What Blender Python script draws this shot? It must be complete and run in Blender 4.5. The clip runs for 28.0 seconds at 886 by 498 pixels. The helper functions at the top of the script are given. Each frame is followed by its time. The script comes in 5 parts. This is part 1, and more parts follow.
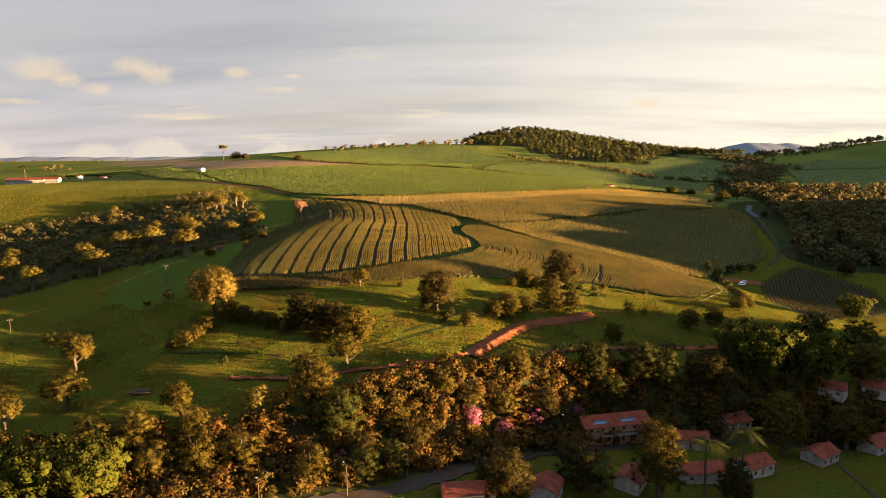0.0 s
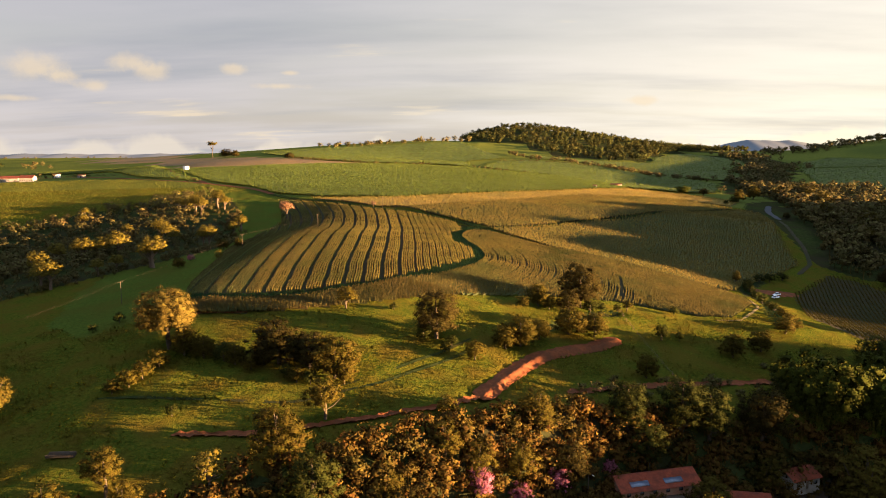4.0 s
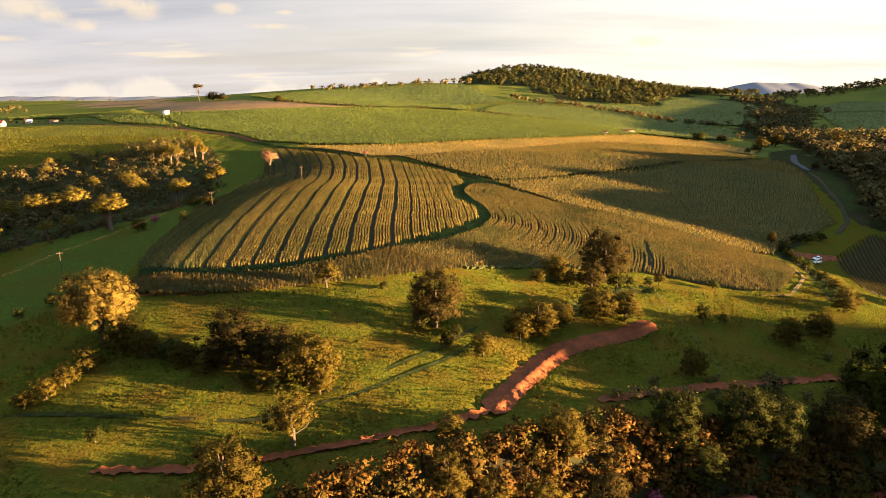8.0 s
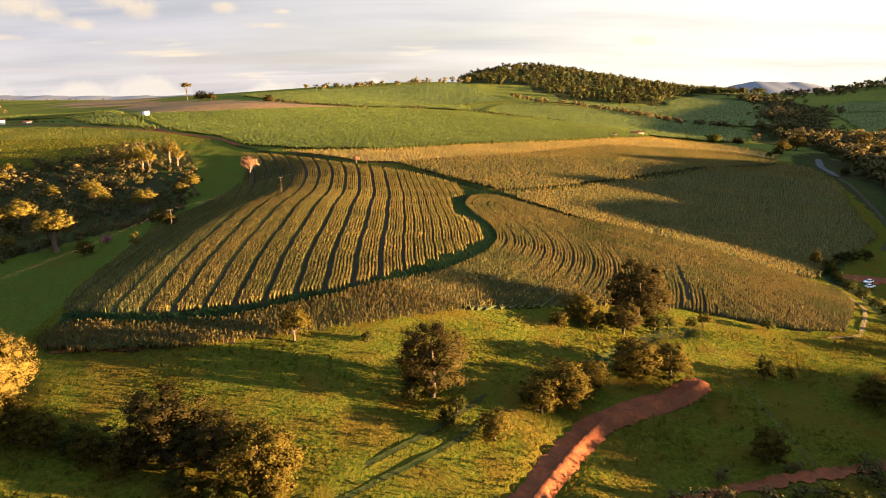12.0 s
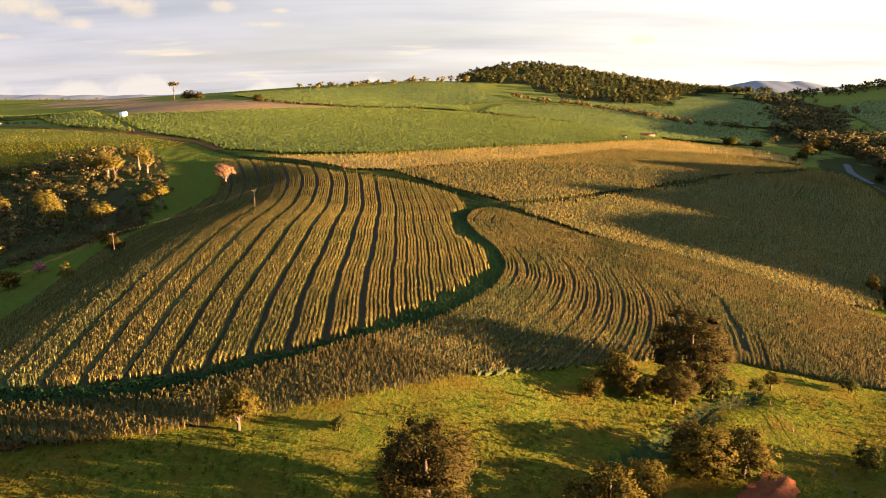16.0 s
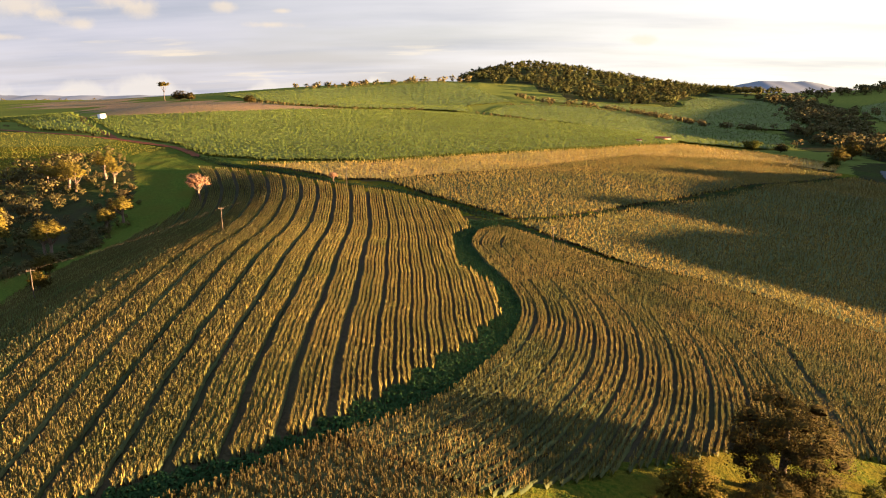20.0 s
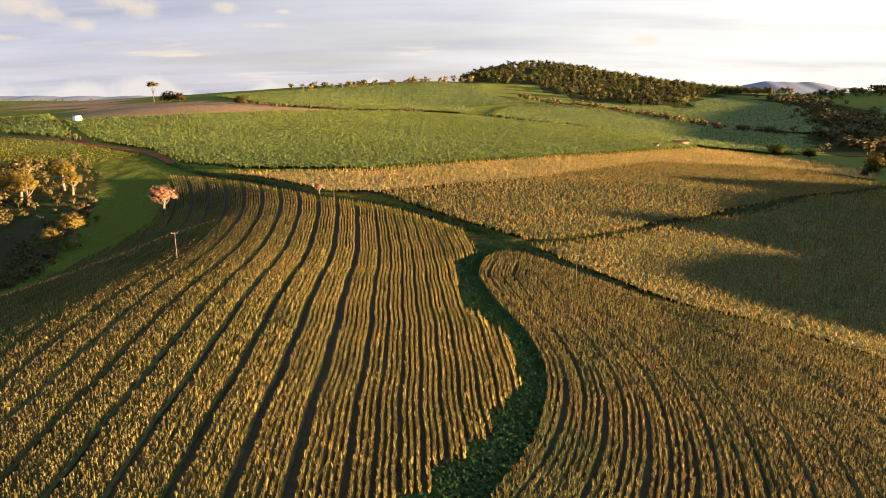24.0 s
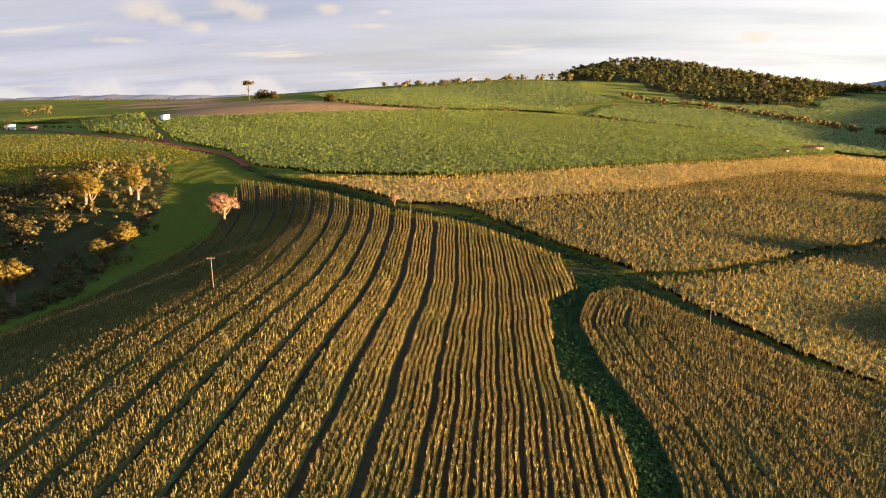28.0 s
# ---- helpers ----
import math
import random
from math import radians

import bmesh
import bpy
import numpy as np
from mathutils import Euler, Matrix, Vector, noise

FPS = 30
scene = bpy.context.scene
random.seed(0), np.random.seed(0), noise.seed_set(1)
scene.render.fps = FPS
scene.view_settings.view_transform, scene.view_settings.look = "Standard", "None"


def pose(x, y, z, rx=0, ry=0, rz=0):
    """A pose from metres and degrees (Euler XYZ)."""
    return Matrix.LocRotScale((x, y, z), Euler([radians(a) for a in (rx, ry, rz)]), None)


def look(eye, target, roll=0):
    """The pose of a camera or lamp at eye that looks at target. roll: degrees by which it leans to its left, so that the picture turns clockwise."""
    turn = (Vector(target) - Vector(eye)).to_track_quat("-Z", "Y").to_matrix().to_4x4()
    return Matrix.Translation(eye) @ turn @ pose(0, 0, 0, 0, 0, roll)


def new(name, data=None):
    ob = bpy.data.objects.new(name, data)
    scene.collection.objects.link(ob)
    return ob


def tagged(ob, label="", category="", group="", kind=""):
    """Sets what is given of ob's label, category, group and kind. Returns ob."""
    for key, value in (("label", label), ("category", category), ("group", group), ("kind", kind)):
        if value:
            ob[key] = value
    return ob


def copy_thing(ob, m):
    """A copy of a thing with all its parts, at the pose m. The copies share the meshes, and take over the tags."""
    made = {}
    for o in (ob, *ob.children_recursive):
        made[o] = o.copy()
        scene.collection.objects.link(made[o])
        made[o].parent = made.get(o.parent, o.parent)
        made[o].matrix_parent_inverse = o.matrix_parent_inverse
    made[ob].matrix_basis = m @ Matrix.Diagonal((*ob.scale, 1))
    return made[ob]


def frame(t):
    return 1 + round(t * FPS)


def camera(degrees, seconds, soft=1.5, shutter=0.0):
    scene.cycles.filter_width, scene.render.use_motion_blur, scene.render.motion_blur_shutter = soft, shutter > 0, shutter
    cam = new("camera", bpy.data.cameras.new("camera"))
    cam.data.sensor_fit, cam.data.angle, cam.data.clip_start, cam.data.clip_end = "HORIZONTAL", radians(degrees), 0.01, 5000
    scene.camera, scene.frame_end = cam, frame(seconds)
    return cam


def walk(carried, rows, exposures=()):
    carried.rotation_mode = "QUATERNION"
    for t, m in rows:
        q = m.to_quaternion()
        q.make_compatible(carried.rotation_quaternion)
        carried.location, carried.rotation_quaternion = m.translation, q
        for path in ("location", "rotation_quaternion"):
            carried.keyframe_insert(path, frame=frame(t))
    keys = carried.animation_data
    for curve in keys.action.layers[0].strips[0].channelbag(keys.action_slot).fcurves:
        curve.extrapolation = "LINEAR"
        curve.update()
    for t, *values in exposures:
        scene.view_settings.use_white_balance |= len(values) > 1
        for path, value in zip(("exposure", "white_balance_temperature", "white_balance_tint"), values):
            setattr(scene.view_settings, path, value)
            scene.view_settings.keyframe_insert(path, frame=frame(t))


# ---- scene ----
cam = camera(66.0, 28.0, soft=1.0)
PATH = [  # seconds, eye, tilt, roll, turn
    (0, 5.24, -1.04, 56.10, 82.17, -0.62, 1.71),
    (1, 4.55, 9.46, 56.20, 82.22, -0.61, 1.66),
    (2, 3.92, 19.94, 56.31, 82.19, -0.60, 1.58),
    (2.5, 3.63, 25.18, 56.37, 82.19, -0.60, 1.55),
    (3.5, 3.09, 35.64, 56.49, 81.97, -0.59, 1.49),
    (4.5, 2.59, 46.08, 56.60, 81.75, -0.59, 1.45),
    (5, 2.36, 51.30, 56.66, 80.74, -0.59, 1.49),
    (5.5, 2.15, 56.51, 56.73, 79.80, -0.58, 1.44),
    (6, 1.94, 61.71, 56.79, 78.95, -0.58, 1.41),
    (6.5, 1.75, 66.91, 56.85, 78.08, -0.58, 1.40),
    (7, 1.56, 72.11, 56.91, 77.38, -0.58, 1.41),
    (7.5, 1.39, 77.30, 56.97, 77.26, -0.58, 1.40),
    (8, 1.22, 82.49, 57.03, 77.27, -0.57, 1.38),
    (9, 0.92, 92.84, 57.15, 77.27, -0.57, 1.39),
    (11, 0.40, 113.49, 57.37, 77.24, -0.57, 1.32),
    (13.5, -0.11, 139.17, 57.62, 77.14, -0.56, 1.11),
    (16, -0.52, 164.70, 57.82, 77.13, -0.56, 1.08),
    (18, -0.81, 184.99, 57.94, 77.19, -0.56, 1.15),
    (20, -1.10, 205.18, 58.00, 77.16, -0.56, 1.18),
    (22, -1.42, 225.24, 58.00, 77.13, -0.56, 1.26),
    (23.5, -1.70, 240.21, 57.96, 77.21, -0.56, 1.27),
    (24.5, -1.91, 250.15, 57.91, 77.21, -0.56, 1.30),
    (25, -2.02, 255.10, 57.87, 77.18, -0.56, 1.63),
    (25.5, -2.14, 260.05, 57.83, 77.19, -0.57, 2.23),
    (26, -2.26, 264.99, 57.79, 77.18, -0.57, 3.00),
    (26.5, -2.39, 269.92, 57.74, 77.17, -0.57, 4.12),
    (27, -2.54, 274.84, 57.69, 77.17, -0.57, 5.56),
    (27.5, -2.68, 279.75, 57.62, 77.18, -0.57, 7.28),
    (28, -2.84, 284.65, 57.56, 77.20, -0.57, 9.15),
]

def row(t, x, y, z, tilt, roll, turn):
    return t, pose(x, y, z, tilt, 0, turn) @ pose(0, 0, 0, 0, 0, roll)


walk(cam, [row(*r) for r in PATH], [(0, 4.15, 6500, 10), (4.5, 4.15, 6500, 10), (7.0, 4.43, 6500, 10), (12, 4.43, 6350, 11), (18, 4.38, 6100, 12), (28, 4.26, 5800, 13)])

# ---- sky and sun ----
SUN_EL, SUN_AZ = radians(3.6), radians(-8.0)  # azimuth from +x towards +y
sun_dir = Vector((math.cos(SUN_EL) * math.cos(SUN_AZ), math.cos(SUN_EL) * math.sin(SUN_AZ), math.sin(SUN_EL)))
lamp = bpy.data.lights.new("sun", "SUN")
lamp.energy, lamp.angle, lamp.color = 5.3, radians(0.6), (1.0, 0.61, 0.29)
sun = new("sun", lamp)
sun.matrix_world = look(sun_dir * 500, (0, 0, 0))


def link(tree, a, b):
    tree.links.new(a, b)


# direction, size, flatness
PUFFS = [((-0.517, 0.849, 0.107), 0.055, 1.9), ((-0.500, 0.860, 0.100), 0.038, 2.2), ((-0.425, 0.898, 0.119), 0.045, 2.4), ((-0.402, 0.909, 0.109), 0.050, 2.6), ((-0.465, 0.881, 0.089), 0.034, 2.6),
         ((-0.306, 0.945, 0.115), 0.025, 2.2), ((-0.234, 0.966, 0.111), 0.022, 4.0), ((-0.25, 0.965, 0.093), 0.05, 7.0), ((0.251, 0.966, 0.068), 0.045, 4.5), ((-0.544, 0.836, 0.071), 0.06, 8.0)]


def build_world():
    world = bpy.data.worlds.new("sky")
    world.use_nodes = True
    scene.world = world
    nt = world.node_tree
    nt.nodes.clear()
    n = nt.nodes.new
    out, bg = n("ShaderNodeOutputWorld"), n("ShaderNodeBackground")
    sky = n("ShaderNodeTexSky")
    sky.sky_type, sky.sun_disc = "NISHITA", False
    sky.sun_elevation, sky.sun_rotation = SUN_EL, math.pi / 2 - SUN_AZ
    sky.air_density, sky.dust_density, sky.ozone_density = 1.0, 2.0, 1.0
    coord, sep = n("ShaderNodeTexCoord"), n("ShaderNodeSeparateXYZ")
    link(nt, coord.outputs["Generated"], sep.inputs[0])
    # the cloud deck: direction projected on a flat layer
    add = n("ShaderNodeMath")
    add.operation, add.inputs[1].default_value = "ADD", 0.10
    link(nt, sep.outputs["Z"], add.inputs[0])
    comb = n("ShaderNodeCombineXYZ")
    for k in ("X", "Y"):
        d = n("ShaderNodeMath")
        d.operation = "DIVIDE"
        link(nt, sep.outputs[k], d.inputs[0])
        link(nt, add.outputs[0], d.inputs[1])
        link(nt, d.outputs[0], comb.inputs[k])

    def cloud(scale, lo, hi, stretch, seed, detail=7, least=0.0, most=1.0):
        mp = n("ShaderNodeMapping")
        mp.inputs["Scale"].default_value = stretch
        mp.inputs["Location"].default_value = (seed, seed * 1.7, 0)
        link(nt, comb.outputs[0], mp.inputs[0])
        tex = n("ShaderNodeTexNoise")
        tex.inputs["Scale"].default_value, tex.inputs["Detail"].default_value, tex.inputs["Roughness"].default_value = scale, detail, 0.55
        link(nt, mp.outputs[0], tex.inputs["Vector"])
        rng = n("ShaderNodeMapRange")
        rng.interpolation_type = "SMOOTHSTEP"
        rng.inputs["From Min"].default_value, rng.inputs["From Max"].default_value = lo, hi
        rng.inputs["To Min"].default_value, rng.inputs["To Max"].default_value = least, most
        link(nt, tex.outputs["Fac"], rng.inputs["Value"])
        return rng.outputs[0]

    def mix(fac, a, b, mode="MIX"):
        m = n("ShaderNodeMix")
        m.data_type, m.blend_type = "RGBA", mode
        for sock, v in ((m.inputs[0], fac), (m.inputs[6], a), (m.inputs[7], b)):
            if isinstance(v, (int, float)):
                sock.default_value = v
            elif isinstance(v, tuple):
                sock.default_value = (*v, 1)
            else:
                link(nt, v, sock)
        return m.outputs[2]

    # warm towards the sun, cool away from it
    dot = n("ShaderNodeVectorMath")
    dot.operation = "DOT_PRODUCT"
    link(nt, coord.outputs["Generated"], dot.inputs[0])
    dot.inputs[1].default_value = tuple(sun_dir)
    side = n("ShaderNodeMapRange")
    side.interpolation_type = "SMOOTHSTEP"
    side.inputs["From Min"].default_value, side.inputs["From Max"].default_value = -0.60, 0.62
    link(nt, dot.outputs["Value"], side.inputs["Value"])
    veil = mix(side.outputs[0], (0.48, 0.50, 0.57), (0.96, 0.92, 0.86))
    low = n("ShaderNodeMapRange")
    low.inputs["From Min"].default_value, low.inputs["From Max"].default_value = 0.30, 0.0
    link(nt, sep.outputs["Z"], low.inputs["Value"])
    haze = mix(side.outputs[0], (0.74, 0.68, 0.66), (1.30, 1.18, 0.92))
    deck = mix(low.outputs[0], veil, haze)
    grey = mix(side.outputs[0], (0.36, 0.39, 0.45), (0.66, 0.62, 0.56))
    puff = mix(side.outputs[0], (0.98, 0.80, 0.56), (1.25, 1.1, 0.8))
    skyc = mix(1.0, sky.outputs[0], (0.24, 0.25, 0.28), "MULTIPLY")
    c = mix(cloud(0.55, 0.30, 0.62, (0.5, 1.0, 1), 3.1, least=0.72), skyc, deck)
    c = mix(cloud(0.8, 0.42, 0.80, (0.4, 1.1, 1), 7.7, most=0.7), c, grey)
    c = mix(cloud(1.1, 0.60, 0.72, (0.45, 1.0, 1), 12.3, most=0.75), c, puff)
    # open blue sky between the clouds high overhead
    high = n("ShaderNodeMapRange")
    high.interpolation_type = "SMOOTHSTEP"
    high.inputs["From Min"].default_value, high.inputs["From Max"].default_value, high.inputs["To Max"].default_value = 0.26, 0.65, 0.85
    link(nt, sep.outputs["Z"], high.inputs["Value"])
    c = mix(high.outputs[0], c, (1.12, 1.46, 2.08))
    # small warm puffs low in the west
    shape = n("ShaderNodeTexNoise")
    shape.inputs["Scale"].default_value, shape.inputs["Detail"].default_value, shape.inputs["Roughness"].default_value = 26.0, 7, 0.62
    link(nt, coord.outputs["Generated"], shape.inputs["Vector"])
    for place, size, low_wide in PUFFS:
        away, flat, far = n("ShaderNodeVectorMath"), n("ShaderNodeVectorMath"), n("ShaderNodeVectorMath")
        away.operation, flat.operation, far.operation = "SUBTRACT", "MULTIPLY", "LENGTH"
        link(nt, coord.outputs["Generated"], away.inputs[0])
        away.inputs[1].default_value, flat.inputs[1].default_value = place, (1, 1, low_wide)
        link(nt, away.outputs[0], flat.inputs[0])
        link(nt, flat.outputs[0], far.inputs[0])
        body = n("ShaderNodeMapRange")
        body.inputs["From Min"].default_value, body.inputs["From Max"].default_value = size, 0.0
        body.inputs["To Min"].default_value, body.inputs["To Max"].default_value = -0.15, 0.55
        body.clamp = False
        link(nt, far.outputs["Value"], body.inputs["Value"])
        total = n("ShaderNodeMath")
        total.operation = "ADD"
        link(nt, body.outputs[0], total.inputs[0])
        link(nt, shape.outputs["Fac"], total.inputs[1])
        dense = n("ShaderNodeMapRange")
        dense.interpolation_type = "SMOOTHSTEP"
        dense.inputs["From Min"].default_value, dense.inputs["From Max"].default_value, dense.inputs["To Max"].default_value = 0.5, 1.0, 0.5
        link(nt, total.outputs[0], dense.inputs["Value"])
        c = mix(dense.outputs[0], c, (1.02, 0.80, 0.52))
    # a low bank of pale cumulus along the horizon
    bank = n("ShaderNodeTexNoise")
    bank.inputs["Scale"].default_value, bank.inputs["Detail"].default_value = 14.0, 9
    link(nt, coord.outputs["Generated"], bank.inputs["Vector"])
    top = n("ShaderNodeMapRange")
    top.inputs["From Min"].default_value, top.inputs["From Max"].default_value = 0.3, 0.7
    top.inputs["To Min"].default_value, top.inputs["To Max"].default_value = -0.004, 0.034
    link(nt, bank.outputs["Fac"], top.inputs["Value"])
    under = n("ShaderNodeMath")
    under.operation = "SUBTRACT"
    link(nt, top.outputs[0], under.inputs[0])
    link(nt, sep.outputs["Z"], under.inputs[1])
    edge = n("ShaderNodeMapRange")
    edge.inputs["From Min"].default_value, edge.inputs["From Max"].default_value = 0.0, 0.012
    edge.inputs["To Max"].default_value = 0.8
    link(nt, under.outputs[0], edge.inputs["Value"])
    c = mix(edge.outputs[0], c, mix(side.outputs[0], (0.86, 0.76, 0.64), (1.3, 1.15, 0.8)))
    link(nt, c, bg.inputs[0])
    bg.inputs[1].default_value = 0.055
    link(nt, bg.outputs[0], out.inputs[0])


build_world()

# ---- materials ----


def material(name, c1, c2, scale=1.0, rough=0.8, bump=0.2, big=None, big_scale=0.03, vary=0.25, island=0.0, glow=0.0, metal=0.0, spec=0.3, hue=0.0):
    """Noise between two colours, a large-scale stain colour, variation per object and per piece, and translucent leaves where glow > 0."""
    m = bpy.data.materials.new(name)
    m.use_nodes = True
    nt = m.node_tree
    n = nt.nodes.new
    bsdf = nt.nodes["Principled BSDF"]
    out = nt.nodes["Material Output"]
    coord = n("ShaderNodeNewGeometry")
    tex = n("ShaderNodeTexNoise")
    tex.inputs["Scale"].default_value, tex.inputs["Detail"].default_value, tex.inputs["Roughness"].default_value = scale, 6, 0.65
    link(nt, coord.outputs["Position"], tex.inputs["Vector"])
    ramp = n("ShaderNodeValToRGB")
    ramp.color_ramp.elements[0].position, ramp.color_ramp.elements[0].color = 0.32, (*c1, 1)
    ramp.color_ramp.elements[1].position, ramp.color_ramp.elements[1].color = 0.68, (*c2, 1)
    link(nt, tex.outputs["Fac"], ramp.inputs[0])
    col = ramp.outputs[0]
    if big:
        t2 = n("ShaderNodeTexNoise")
        t2.inputs["Scale"].default_value, t2.inputs["Detail"].default_value = big_scale, 5
        link(nt, coord.outputs["Position"], t2.inputs["Vector"])
        rng = n("ShaderNodeMapRange")
        rng.inputs["From Min"].default_value, rng.inputs["From Max"].default_value = 0.42, 0.66
        link(nt, t2.outputs["Fac"], rng.inputs["Value"])
        mx = n("ShaderNodeMix")
        mx.data_type = "RGBA"
        link(nt, rng.outputs[0], mx.inputs[0])
        link(nt, col, mx.inputs[6])
        mx.inputs[7].default_value = (*big, 1)
        col = mx.outputs[2]
    info = n("ShaderNodeObjectInfo")
    hsv = n("ShaderNodeHueSaturation")
    val = n("ShaderNodeMapRange")
    val.inputs["To Min"].default_value, val.inputs["To Max"].default_value = 1 - vary, 1 + vary
    link(nt, info.outputs["Random"], val.inputs["Value"])
    value = val.outputs[0]
    if island:
        v2 = n("ShaderNodeMapRange")
        v2.inputs["To Min"].default_value, v2.inputs["To Max"].default_value = 1 - island, 1 + island
        link(nt, coord.outputs["Random Per Island"], v2.inputs["Value"])
        mul = n("ShaderNodeMath")
        mul.operation = "MULTIPLY"
        link(nt, value, mul.inputs[0])
        link(nt, v2.outputs[0], mul.inputs[1])
        value = mul.outputs[0]
    link(nt, value, hsv.inputs["Value"])
    if hue:
        h = n("ShaderNodeMapRange")
        h.inputs["To Min"].default_value, h.inputs["To Max"].default_value = 0.5 - hue, 0.5 + hue
        link(nt, coord.outputs["Random Per Island"] if island else info.outputs["Random"], h.inputs["Value"])
        link(nt, h.outputs[0], hsv.inputs["Hue"])
    link(nt, col, hsv.inputs["Color"])
    link(nt, hsv.outputs[0], bsdf.inputs["Base Color"])
    bsdf.inputs["Roughness"].default_value, bsdf.inputs["Metallic"].default_value = rough, metal
    bsdf.inputs["Specular IOR Level"].default_value = spec
    if bump:
        b = n("ShaderNodeBump")
        b.inputs["Strength"].default_value, b.inputs["Distance"].default_value = min(1, bump), bump
        link(nt, tex.outputs["Fac"], b.inputs["Height"])
        link(nt, b.outputs[0], bsdf.inputs["Normal"])
    if glow:
        tr, ms = n("ShaderNodeBsdfTranslucent"), n("ShaderNodeMixShader")
        link(nt, hsv.outputs[0], tr.inputs[0])
        ms.inputs[0].default_value = glow
        link(nt, bsdf.outputs[0], ms.inputs[1])
        link(nt, tr.outputs[0], ms.inputs[2])
        link(nt, ms.outputs[0], out.inputs[0])
    return m


GRASS = material("pasture_grass", (0.0150, 0.030, 0.0036), (0.060, 0.054, 0.0066), 1.1, 0.95, 0.9, (0.048, 0.036, 0.0056), 0.11, 0, spec=0.0)
MEADOW = material("meadow_grass", (0.024, 0.040, 0.0068), (0.050, 0.063, 0.0096), 0.8, 0.95, 0.9, (0.042, 0.044, 0.0076), 0.05, 0, spec=0.0)
MEADOW_BLADE = material("meadow_blade", (0.025, 0.042, 0.0066), (0.060, 0.070, 0.0098), 0.4, 0.9, 0, (0.046, 0.048, 0.0080), 0.06, 0, 0.4, 0.35, hue=0.02, spec=0.0)
# woodland floor, also used as dark ground where shade is painted
WOODFLOOR_AND_SHADE = material("woodland_floor_and_shade", (0.010, 0.016, 0.005), (0.026, 0.030, 0.009), 0.5, 0.95, 0.5, (0.018, 0.016, 0.008), 0.05, 0, spec=0.0)
SOIL = material("field_soil", (0.014, 0.012, 0.006), (0.032, 0.024, 0.011), 1.4, 0.95, 0.3, (0.016, 0.018, 0.007), 0.05, 0, spec=0.05)
RED = material("red_soil", (0.076, 0.0235, 0.0098), (0.130, 0.043, 0.0175), 0.9, 0.95, 0.5, (0.062, 0.0245, 0.012), 0.25, 0, spec=0.02)
FALLOW = material("ploughed_field", (0.07, 0.045, 0.02), (0.12, 0.075, 0.034), 0.25, 0.95, 1.5, (0.06, 0.05, 0.02), 0.01, 0, spec=0.05)
FARFIELD = material("distant_pasture", (0.0442, 0.0546, 0.0106), (0.0883, 0.0903, 0.0176), 0.3, 0.95, 0.5, (0.0414, 0.0525, 0.0123), 0.006, 0, spec=0.0)
MAIZE = material("maize_leaf", (0.098, 0.079, 0.017), (0.170, 0.126, 0.030), 0.6, 0.8, 0, (0.084, 0.079, 0.017), 0.06, 0, 0.3, 0.25, hue=0.02, spec=0.08)
# the same maize with cool skylit shade put into its colour
MAIZE_SHADE_TINT = material("maize_leaf_shade_tint", (0.096, 0.098, 0.025), (0.160, 0.142, 0.039), 0.6, 0.8, 0, (0.078, 0.094, 0.025), 0.06, 0, 0.3, 0.25, hue=0.02, spec=0.08)
# lower maize foliage, darkened to paint the shade between plants
MAIZE_UNDER_SHADE = material("maize_lower_leaf_shade", (0.030, 0.034, 0.0120), (0.053, 0.052, 0.0180), 1.2, 0.9, 0.3, (0.033, 0.041, 0.0140), 0.06, 0, 0.2, 0.1, spec=0.03)
MAIZE_BROWN = material("maize_leaf_brown", (0.112, 0.083, 0.0190), (0.188, 0.131, 0.031), 0.5, 0.8, 0, (0.094, 0.084, 0.0190), 0.04, 0, 0.3, 0.22, hue=0.02, spec=0.06)
# darker copy of the dry maize, with the south strip's shade in it
MAIZE_STRIP_SHADE = material("maize_leaf_strip_shade", (0.048, 0.036, 0.010), (0.088, 0.061, 0.016), 0.5, 0.85, 0, (0.044, 0.042, 0.011), 0.08, 0, 0.3, 0.2, hue=0.02, spec=0.05)
MAIZE_DRY = material("maize_leaf_dry", (0.066, 0.052, 0.0125), (0.120, 0.087, 0.0215), 0.5, 0.8, 0, (0.050, 0.053, 0.0125), 0.05, 0, 0.3, 0.22, hue=0.02, spec=0.08)
MAIZE_PALE = material("maize_leaf_golden", (0.147, 0.105, 0.0239), (0.225, 0.155, 0.0374), 0.5, 0.8, 0, (0.132, 0.103, 0.0239), 0.03, 0, 0.3, 0.22, hue=0.015, spec=0.1)
TASSEL = material("maize_tassel", (0.0588, 0.0462, 0.0162), (0.0937, 0.0708, 0.026), 0.6, 0.9, 0, (0.0512, 0.0447, 0.0149), 0.05, 0, 0.2, 0.25, spec=0.0)
CANE = material("cane_leaf", (0.042, 0.057, 0.0086), (0.076, 0.092, 0.0155), 0.15, 0.75, 0, (0.050, 0.064, 0.0100), 0.02, 0, 0.25, 0.3, hue=0.015, spec=0.06)
WEED = material("creek_weed", (0.0085, 0.022, 0.0065), (0.0185, 0.037, 0.0105), 0.5, 0.9, 0, (0.0115, 0.025, 0.0065), 0.1, 0, 0.3, 0.3, hue=0.02, spec=0.03)
BLADE = material("grass_blade", (0.022, 0.033, 0.0032), (0.070, 0.056, 0.0060), 0.35, 0.9, 0, (0.061, 0.044, 0.0058), 0.09, 0, 0.4, 0.35, hue=0.02, spec=0.0)
